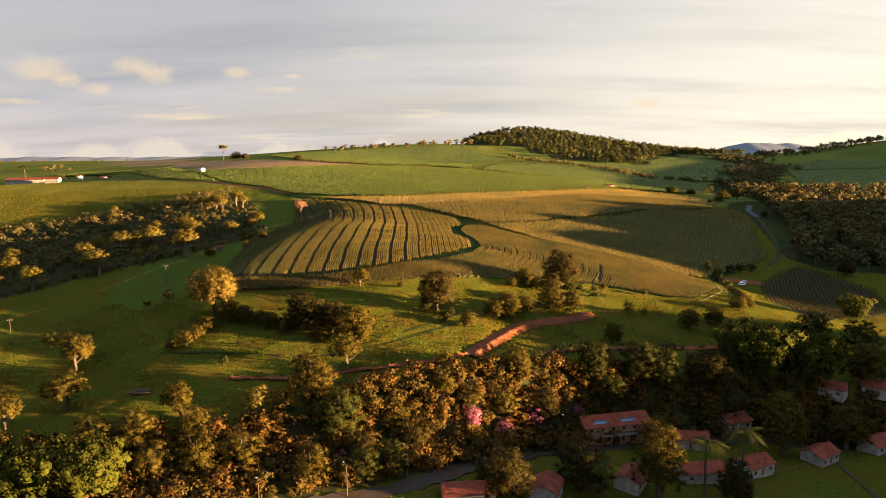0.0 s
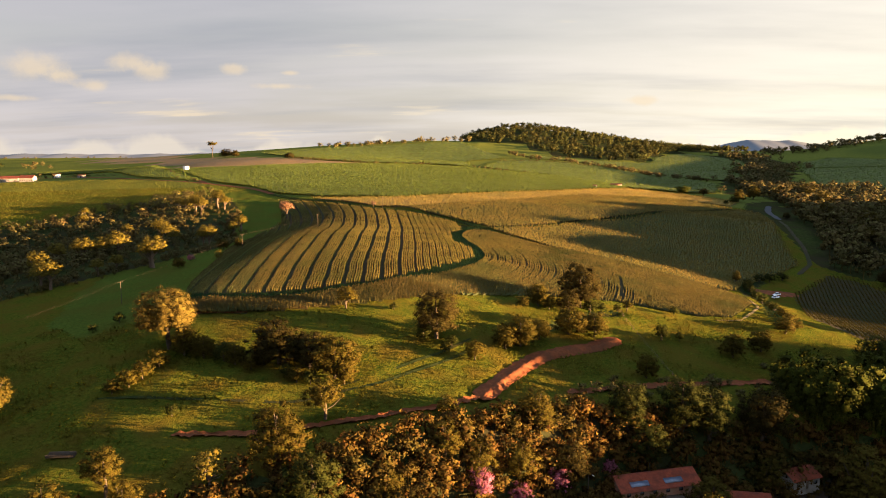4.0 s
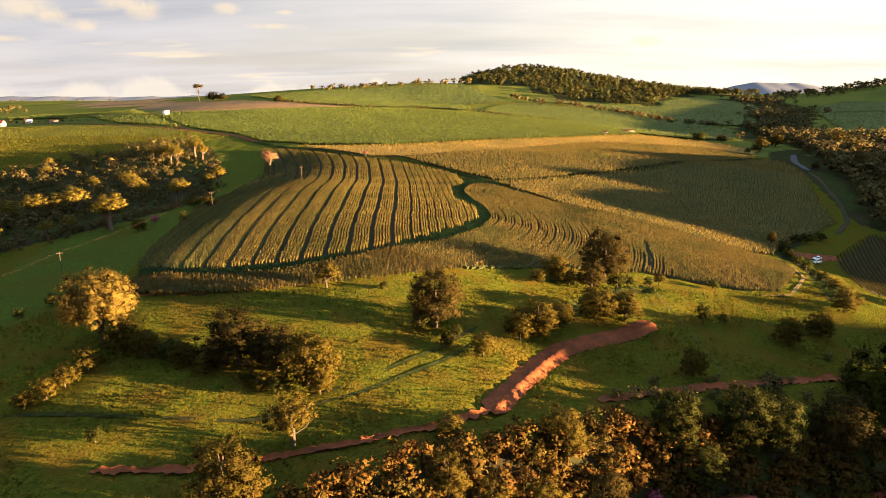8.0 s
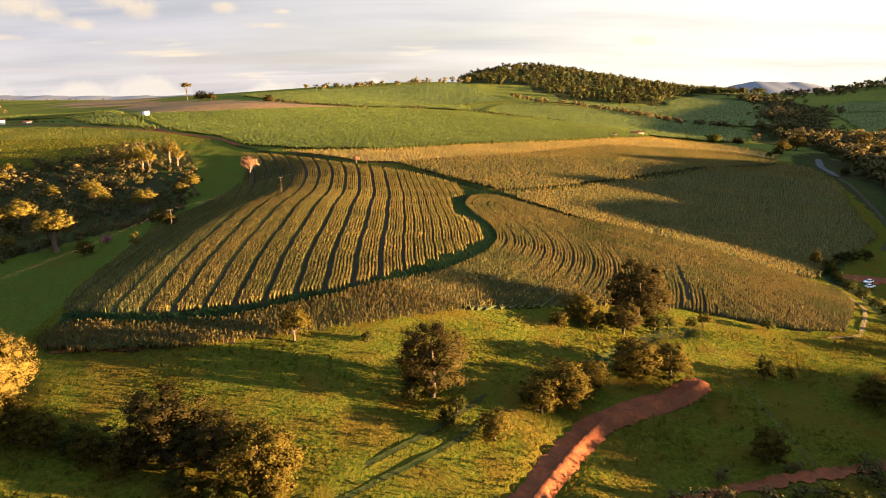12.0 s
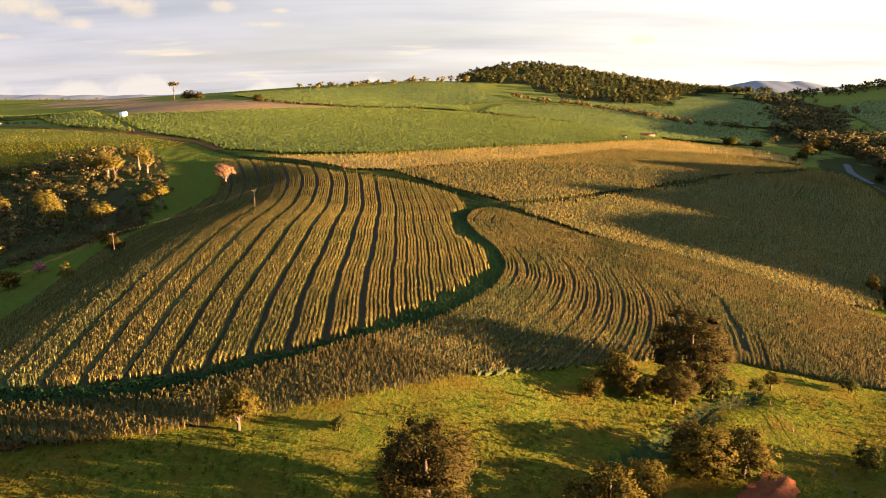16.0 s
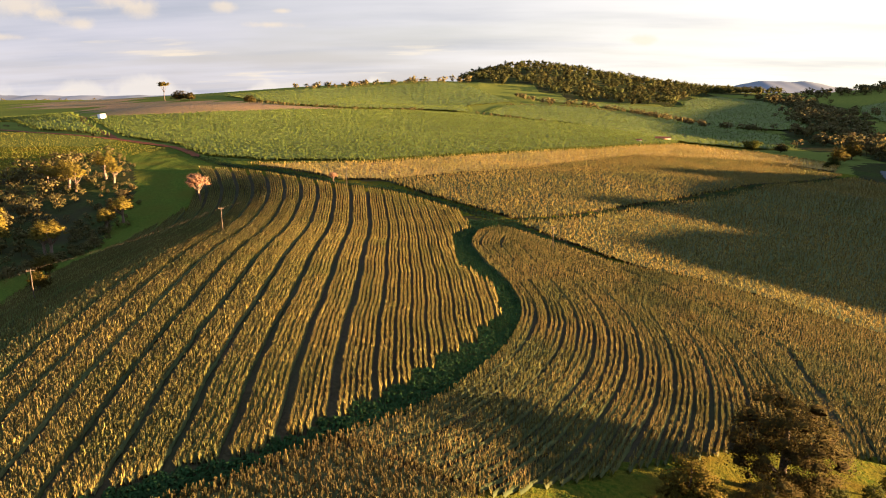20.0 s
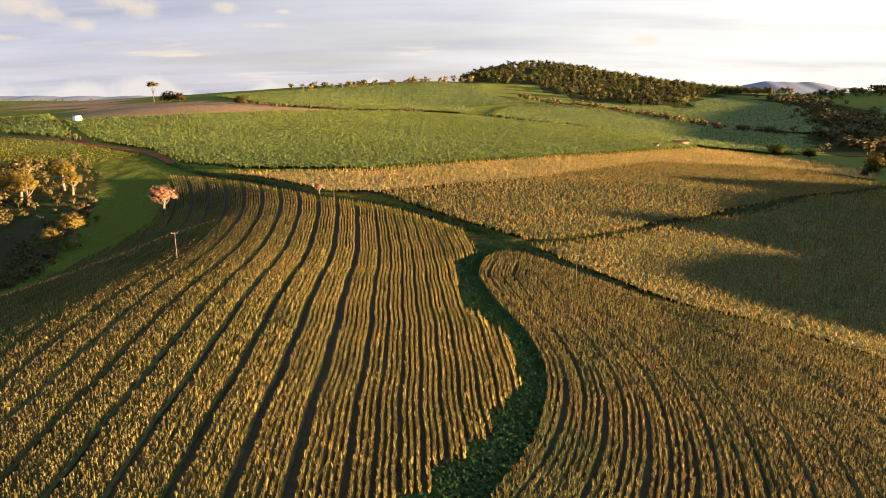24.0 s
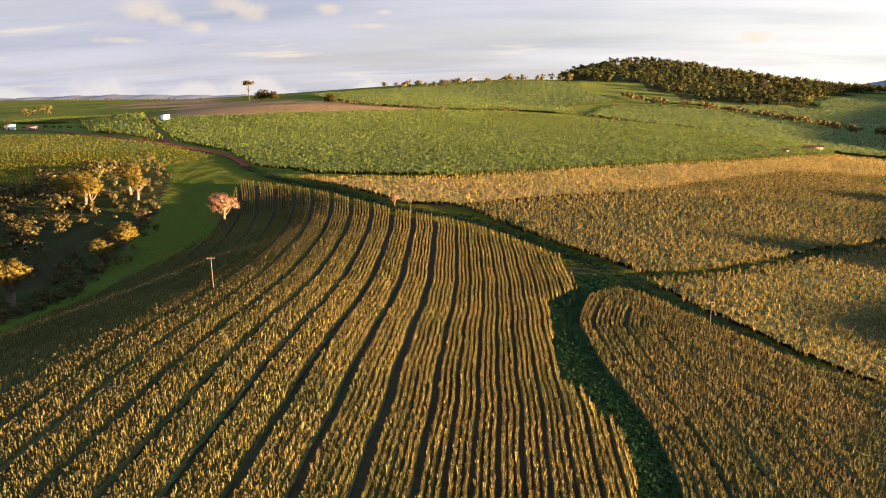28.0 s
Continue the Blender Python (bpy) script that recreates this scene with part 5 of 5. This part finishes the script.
def house(x, y, turn, length, width, eave, rise, wall, label, windows=3, storeys=1, porch=False):
    """A gabled house: long side along its own x."""
    root = new("house")
    l, w = length / 2, width / 2
    v = [(-l, -w, -1.5), (l, -w, -1.5), (l, w, -1.5), (-l, w, -1.5), (-l, -w, eave), (l, -w, eave), (l, w, eave), (-l, w, eave), (-l, 0, eave + rise), (l, 0, eave + rise)]
    me = bpy.data.meshes.new("wall")
    me.from_pydata(v, [], [(0, 1, 5, 4), (2, 3, 7, 6), (1, 2, 6, 9, 5), (3, 0, 4, 8, 7), (4, 5, 9, 8), (6, 7, 8, 9)])
    me.materials.append(wall)
    part("wall", me, root)
    o = 0.5
    k = rise / w
    for s in (-1, 1):
        # a tiled slope with ribs of tiles
        ribs = int(length / 0.45)
        vs, fs = [], []
        for i in range(ribs * 2 + 1):
            px = -l - o + (length + 2 * o) * i / (ribs * 2)
            lift = 0.07 if i % 2 else 0.0
            vs += [(px, s * (w + o), eave - o * k + 0.10 + lift), (px, 0, eave + rise + 0.12 + lift)]
            if i:
                q = 2 * i
                fs.append((q - 2, q, q + 1, q - 1))
        n = len(vs)
        vs += [(-l - o, s * (w + o), eave - o * k), (l + o, s * (w + o), eave - o * k), (l + o, 0, eave + rise), (-l - o, 0, eave + rise)]
        fs.append((n, n + 1, n + 2, n + 3))
        part("roof", mesh_of("roof", vs, fs, [TILE]), root, "ribbed red clay tile slope")
    for s in (-1, 1):
        for st in range(storeys):
            for i in range(windows):
                px = -l + length * (i + 0.5) / windows
                z0 = 0.9 + st * 2.8
                if i == windows // 2 and st == 0:
                    part("door", box_mesh("door", px - 0.45, px + 0.45, s * w - 0.06, s * w + 0.06, 0, 2.1, WOOD), root, "brown wooden door")
                    continue
                win = part("window", box_mesh("window", px - 0.6, px + 0.6, s * w - 0.04, s * w + 0.05, z0, z0 + 1.1, WOOD), root)
                part("pane", box_mesh("pane", px - 0.5, px + 0.5, s * w - 0.06, s * w + 0.08, z0 + 0.1, z0 + 1.0, DARKGLASS), win, "dark glass pane")
    if porch:
        part("porch_roof", box_mesh("porch_roof", -l * 0.6, l * 0.5, -w - 2.6, -w + 0.1, 2.7, 2.82, CONCRETE), root, "grey lean-to porch roof")
        for i in range(5):
            px = -l * 0.58 + l * 1.06 * i / 4
            part("porch_post", box_mesh("porch_post", px - 0.08, px + 0.08, -w - 2.5, -w - 2.34, -0.6, 2.7, BRICKWALL), root)
    root.matrix_basis = Matrix.Translation((x, y, hz(x, y) + 0.4)) @ Matrix.Rotation(radians(turn), 4, "Z")
    return tagged(root, label, "house", "village houses")


long_house = house(53, 211, 14, 22, 9, 5.2, 2.2, BRICKWALL, "long two-storey house with brick walls and red tile roof", 6, 2, True)
for x, y, turn, length in ((78, 212, -8, 11), (74, 190, 10, 13), (52, 182, 60, 9), (27, 171, 70, 9), (6, 163, 8, 13), (92, 196, 30, 10), (118, 208, 35, 10), (142, 218, 30, 11), (134, 234, -40, 10), (152, 236, -30, 10), (96, 222, 20, 9)):
    house(x, y, turn, length, 7, 2.9, 1.7, WALL_WHITE, "small white plastered cottage with a red tile roof", 3)
for x, y, turn, length, w, e in ((-495, 772, 8, 42, 12, 4.0), (-455, 757, 5, 14, 9, 4.0)):
    house(x, y, turn, length, w, e, 2.4, WALL_WHITE, "white farm building with a red roof on the far pasture", 6)

for px in (-5.5, 4.0):
    panel = part("solar_panel", box_mesh("solar_panel", -2.6, 2.6, -0.8, 0.8, 0.0, 0.07, SOLAR), long_house, "blue-grey glass solar panel")
    panel.matrix_basis = Matrix.Translation((px, -3.1, 6.12)) @ Matrix.Rotation(math.atan2(2.2, 4.5), 4, "X")

# white water tank on the cane hill
tank = new("water_tank")
part("body", box_mesh("body", -2.3, 2.3, -2.3, 2.3, -0.5, 5.0, PAINT_WHITE), tank)
part("lid", box_mesh("lid", -2.45, 2.45, -2.45, 2.45, 5.0, 5.25, PAINT_WHITE), tank)
part("door", box_mesh("door", -0.5, 0.5, -2.35, -2.25, 0, 2.0, WOOD), tank, "brown wooden door")
tank.matrix_basis = pose(-285, 757, hz(-285, 757))
tagged(tank, "white square water tank building above the cane", "water tank")

# ---- trees and bushes of the middle distance ----
KIND["umbrella"] = tree_kind(60, 26, 17, 17, 7, 420, 0.9, LEAF_BROWN, BARK, "tall umbrella-shaped tree standing on the far hilltop", limbs=4, trunk_r=0.02, flat=0.5)
WIDTHS["umbrella"] = 17
for k, x, y, tall, wide in (
    ("umbrella", -400, 1155, 27, 20), ("dark", -368, 1125, 15, 30), ("dark", -352, 1120, 12, 20), ("dark", -230, 975, 10, 22),
    ("bank", 262, 682, 13, 15), ("leafy", 252, 668, 8, 12), ("leafy", 240, 655, 5, 7), ("bank", 288, 712, 15, 18), ("bank", 316, 715, 14, 15), ("bank", 330, 690, 20, 26), ("villtree", 318, 640, 19, 22),
    ("dark", 268, 600, 6, 9), ("bank", 300, 600, 16, 20), ("dark", 280, 560, 17, 22), ("villtree", 306, 552, 18, 22), ("dark", 262, 505, 15, 18), ("bank", 285, 520, 16, 20), ("dark", 255, 470, 14, 17), ("leafy", 276, 455, 14, 18), ("dark", 246, 430, 11, 14),
    ("dark", 252, 746, 8, 15), ("bamboo", 236, 762, 8, 16), ("bank", 420, 620, 16, 20), ("bank", 380, 560, 18, 22), ("bank", 350, 500, 17, 22), ("dark", 330, 450, 16, 20),
    ("shrub", 172, 425, 6, 9), ("shrub", 160, 412, 5, 7), ("leafy", 155, 400, 6, 8), ("shrub", 152, 390, 5, 7), ("shrub", 150, 378, 5, 7), ("shrub", 148, 366, 5, 7), ("shrub", 146, 354, 4, 7), ("shrub", 143, 342, 5, 7),
    ("shrub", 180, 430, 6, 9), ("hedge", 141, 330, 5, 8), ("hedge", 138, 318, 5, 8), ("shrub", 190, 436, 5, 9), ("edge", 152, 408, 9, 7), ("scrub", 128, 300, 8, 10), ("hedge", 134, 306, 6, 9),
    ("shrub", 57, 300, 4, 5), ("shrub", 64, 302, 4, 4), ("edge", 68, 304, 5, 5), ("shrub", 88, 309, 4, 5), ("scrub", 36, 292, 6, 7), ("shrub", 0, 247, 4, 5), ("shrub", -2, 243, 4, 4),
    ("hedge", -42, 219, 5, 7), ("hedge", -56, 224, 5, 7), ("shrub", -20, 268, 3, 4), ("light", -104, 365, 7, 6), ("pale", -105, 340, 6, 5), ("shrub", -112, 262, 4, 5), ("shrub", -118, 256, 3, 4), ("pink", -58, 520, 6, 5),
    ("scrub", -128, 350, 6, 8), ("scrub", -124, 400, 7, 9), ("bloom", -128, 365, 4, 5),
):
    plant(k, x, y, tall, wide)

# ---- tracks, hedges and rows beside the fields ----
ribbon("headland_path", [(144, 372), (139, 349), (128, 330), (116, 312), (104, 308.5)], 1.3, 0.18, FALLOW, "pale dirt path round the end of the maize", ((-1, 0.0), (0, 0.05), (1, 0.0)))
ribbon("woodside_track", [(256, 585), (244, 545), (234, 500), (222, 468), (205, 448)], 2.6, 0.28, SOIL, "brown earth track along the shaded field edge", ((-1, 0.0), (0, 0.05), (1, 0.0)))
# wheel tracks, their dark colour standing in for shadow in the ruts
for i, line in enumerate(([(-30, 218), (-25, 221), (-15, 230), (-2, 243), (6, 254)], [(-92, 209), (-69, 209), (-40, 209), (-19, 221), (-3, 235), (6, 246)])):
    for shift in (0.0,):
        ribbon("wheel_track", [(x + shift, y - shift) for x, y in line], 1.1, 0.16, WOODFLOOR_AND_SHADE, "worn wheel track across the pasture, rut shade in its dark colour", ((-1, 0.0), (0, -0.04), (1, 0.0)))
ribbon("plough_headland", [(-87, 259.5), (-80, 260), (-68, 260.5)], 1.6, 0.14, RED, "strip of bare red soil along the maize", ((-1, 0.0), (0, 0.05), (1, 0.0)))
ribbon("lawn_path", [(123, 210), (122, 196), (121, 178)], 0.9, 0.14, DIRT_ROAD, "narrow pale path across the village lawn", ((-1, 0.0), (0, 0.03), (1, 0.0)))

vine = plants(4, 6, 1.3, 0.6, 0.34, foot=0.2, rise=(0.0, 0.4))
xs, ys = [], []
for k in range(-8, 28):
    # rows run parallel to the plot's long side
    x0, y0 = 160 + k * 3.0, 300 + k * 2.2
    u = np.arange(0, 150, 0.9)
    xs.append(x0 + u * 0.36 + RNG.normal(0, 0.15, len(u)))
    ys.append(y0 + u * 0.93 + RNG.normal(0, 0.15, len(u)))
x, y = np.concatenate(xs), np.concatenate(ys)
ok = inside(VINES, x, y)
stuff("vine_rows", vine, x[ok], y[ok], RNG.uniform(0.8, 1.2, int(ok.sum())), LEAF_BROWN, "low vines in straight rows on brown soil", "vineyard")

# low bushes that fringe the creek, the ditch and the far field edges
tree_line("cane_edge_scrub", [(171, 752), (200, 730), (230, 705), (256, 676)], 3, 0.5, 2.5, "scrub along the edge of the cane field", scrubs)
tree_line("road_scrub", [(-440, 800), (-345, 742), (-300, 720), (-236, 668)], 4, 0.5, 2, "scrub along the farm road", scrubs)
tree_line("plough_hedge", [(-43, 966), (-115, 920), (-171, 924), (-235, 1005)], 3, 0.75, 2.5, "dark hedge below the high cane", scrubs)
tree_line("triangle_hedge", [(20, 970), (60, 935), (92, 900)], 3, 0.7, 2, "dark hedge along a cane plot", scrubs)
tree_line("slope_hedge", [(70, 1205), (176, 1205), (249, 1128), (292, 1000)], 3, 0.9, 4, "dark hedge on the far slope", scrubs)
tree_line("pasture_scrub", [(-203, 300), (-182, 335), (-168, 356), (-153, 380), (-142, 415), (-138, 446), (-150, 488), (-160, 530)], 1.3, 0.75, 4, "low scrub at the edge of the woodland", scrubs)
tree_line("east_bank_scrub", [(35, 224), (60, 234), (90, 244), (120, 252), (160, 262)], 2.2, 0.8, 5, "dark scrub on the shaded eastern slope", scrubs)

# ---- loose things ----


def at_ground(root, x, y, turn=0.0, lift=0.0):
    root.matrix_basis = Matrix.Translation((x, y, hz(x, y) + lift)) @ Matrix.Rotation(radians(turn), 4, "Z")
    return root


def hull(name, sections, mat, smooth=True):
    """A closed skin through cross-sections, each (x, half width, low, high)."""
    v, f = [], []
    for x, w, lo, hi in sections:
        v += [(x, -w, lo), (x, -w * 0.98, lo * 0.4 + hi * 0.6), (x, -w * 0.8, hi), (x, w * 0.8, hi), (x, w * 0.98, lo * 0.4 + hi * 0.6), (x, w, lo)]
    for i in range(len(sections) - 1):
        a = 6 * i
        f += [(a + k, a + (k + 1) % 6, a + 6 + (k + 1) % 6, a + 6 + k) for k in range(6)]
    me = bpy.data.meshes.new(name)
    n = len(v)
    me.from_pydata(v, [], f + [tuple(range(5, -1, -1)), tuple(range(n - 6, n))])
    me.materials.append(mat)
    return me


def car(x, y, turn, paint, label):
    root = new("car")
    part("body", hull("body", [(-2.1, 0.70, 0.35, 0.85), (-1.95, 0.84, 0.25, 0.95), (-0.8, 0.86, 0.22, 0.95), (0.9, 0.86, 0.22, 0.95), (1.9, 0.80, 0.25, 0.82), (2.1, 0.66, 0.35, 0.70)], paint), root)
    part("cabin", hull("cabin", [(-1.75, 0.70, 0.9, 1.0), (-1.25, 0.72, 0.9, 1.42), (0.2, 0.72, 0.9, 1.45), (0.95, 0.70, 0.9, 0.97)], DARKGLASS), root, "dark glass cabin")
    part("roof", hull("roof", [(-1.2, 0.62, 1.41, 1.46), (0.15, 0.62, 1.43, 1.49)], paint), root)
    for sx in (-1.3, 1.3):
        for sy in (-0.8, 0.8):
            v, f = tube([(sx, sy - 0.11, 0.32), (sx, sy + 0.11, 0.32)], [0.32, 0.32], 14)
            n = len(v)
            me = bpy.data.meshes.new("wheel")
            me.from_pydata([tuple(p) for p in v], [], [tuple(map(int, q)) for q in f] + [tuple(range(13, -1, -1)), tuple(range(14, 28))])
            me.materials.append(RUBBER)
            part("wheel", me, root)
    for sy in (-0.55, 0.55):
        part("headlight", box_mesh("headlight", 2.02, 2.12, sy - 0.16, sy + 0.16, 0.55, 0.7, PAINT_WHITE), root)
    at_ground(root, x, y, turn, 0.42)
    return tagged(root, label, "car")


car(34, 200.5, 118, PAINT_WHITE, "white car parked beside the village road")
car(166, 391, 20, PAINT_WHITE, "white car standing on grass by the vineyard")
car(170, 399, 200, PAINT_WHITE, "pale car standing by a red earth yard")
ribbon("earth_yard", [(160, 401), (170, 404), (186, 410)], 9.0, 0.2, RED, "bare red earth yard beside the vineyard", ((-1, 0.0), (0, 0.05), (1, 0.0)))


def shed(x, y, turn, l, w, h, wall, label):
    root = new("shed")
    part("wall", box_mesh("wall", -l / 2, l / 2, -w / 2, w / 2, -1.0, h, wall), root)
    me = bpy.data.meshes.new("roof")
    a, b = l / 2 + 0.3, w / 2 + 0.3
    me.from_pydata([(-a, -b, h), (a, -b, h), (a, b, h + 0.7), (-a, b, h + 0.7), (-a, -b, h + 0.12), (a, -b, h + 0.12), (a, b, h + 0.82), (-a, b, h + 0.82)], [], [(0, 3, 2, 1), (4, 5, 6, 7), (0, 1, 5, 4), (1, 2, 6, 5), (2, 3, 7, 6), (3, 0, 4, 7)])
    me.materials.append(TILE)
    part("roof", me, root)
    part("door", box_mesh("door", -0.5, 0.5, -w / 2 - 0.04, -w / 2 + 0.02, 0, 2.0, WOOD), root, "brown wooden door")
    at_ground(root, x, y, turn)
    return tagged(root, label, "shed")


shed(171, 783, -20, 12, 5, 3.0, BRICKWALL, "long brown field shed at the edge of the cane")
shed(-445, 793, 0, 5, 5, 4.0, PAINT_WHITE, "small white shed by the far farm road")
shed(-400, 762, 0, 7, 4, 2.5, WALL_WHITE, "low pale shed by the far farm road")
shed(140, 740, -20, 4, 3, 2.4, WALL_WHITE, "small pale hut below the cane slope")
plant("palm", -505, 785, 20, 12)

logs = new("log_pile")
for i in range(7):
    for j in range(2 if i % 2 else 3):
        y0, z0 = (i - 3) * 0.42, 0.2 + j * 0.36
        v, f = tube([(-4.5 + 0.3 * (i % 3), y0, z0), (0, y0 + 0.05, z0), (4.4 - 0.2 * j, y0, z0)], [0.2, 0.19, 0.17], 7)
        part("log", mesh_of("log", v, f, [BARK], smooth=True), logs)
at_ground(logs, -87, 184, 4, 0.1).scale = (0.7, 0.7, 0.7)
tagged(logs, "low pile of dark reddish logs in the pasture", "log pile")


def fence(name, pts, gap, tall, rails, label):
    root = new(name)
    x0, y0 = pts[0]
    spots = []
    for (xa, ya), (xb, yb) in zip(pts, pts[1:]):
        k = max(1, int(math.hypot(xb - xa, yb - ya) / gap))
        spots += [(xa + (xb - xa) * i / k, ya + (yb - ya) * i / k) for i in range(k)]
    spots.append(pts[-1])
    base = hz(x0, y0)
    tops = []
    for x, y in spots:
        z = hz(x, y) - base
        h = tall * RNG.uniform(0.85, 1.1)
        v, f = tube([(x - x0, y - y0, z - 0.3), (x - x0 + RNG.uniform(-0.06, 0.06), y - y0, z + h)], [0.09, 0.07], 6)
        part("post", mesh_of("post", v, f, [WOOD], smooth=True), root)
        tops.append(Vector((x - x0, y - y0, z)))
    for r in rails:
        for a, b in zip(tops, tops[1:]):
            v, f = tube([a + Vector((0, 0, r)), b + Vector((0, 0, r))], [0.03, 0.03], 4)
            part("rail", mesh_of("rail", v, f, [WOOD]), root)
    root.matrix_basis = Matrix.Translation((x0, y0, base))
    return tagged(root, label, "fence")


fence("lawn_fence", [(84, 190), (98, 195), (112, 203), (128, 212), (144, 219)], 3.0, 1.3, (0.6, 1.1), "weathered wooden fence of posts and rails beside a lawn")
fence("pasture_fence", [(65, 303), (65, 292), (66, 280), (68, 262), (70, 246)], 4.0, 1.4, (0.5, 1.0), "thin wire fence of wooden posts down the pasture")


def street_lamp(x, y, turn):
    root = new("street_lamp")
    v, f = tube([(0, 0, -0.4), (0, 0, 4), (0, 0, 8)], [0.13, 0.11, 0.08], 8)
    part("shaft", mesh_of("shaft", v, f, [CONCRETE], smooth=True), root)
    v, f = tube([(0, 0, 7.9), (0.7, 0, 8.3), (1.6, 0, 8.4)], [0.05, 0.045, 0.04], 6)
    part("arm", mesh_of("arm", v, f, [CONCRETE], smooth=True), root)
    part("lamp_head", hull("lamp_head", [(1.5, 0.08, 8.33, 8.42), (1.8, 0.16, 8.28, 8.46), (2.2, 0.1, 8.3, 8.4)], PAINT_WHITE), root)
    at_ground(root, x, y, turn)
    return tagged(root, "slim street lamp on a concrete post by the dirt road", "street lamp", "street lamps of the village")


for x, y, turn in ((-10, 170, 120), (-24, 158, 120), (-43, 148, 120), (35, 205, 300)):
    street_lamp(x, y, turn)
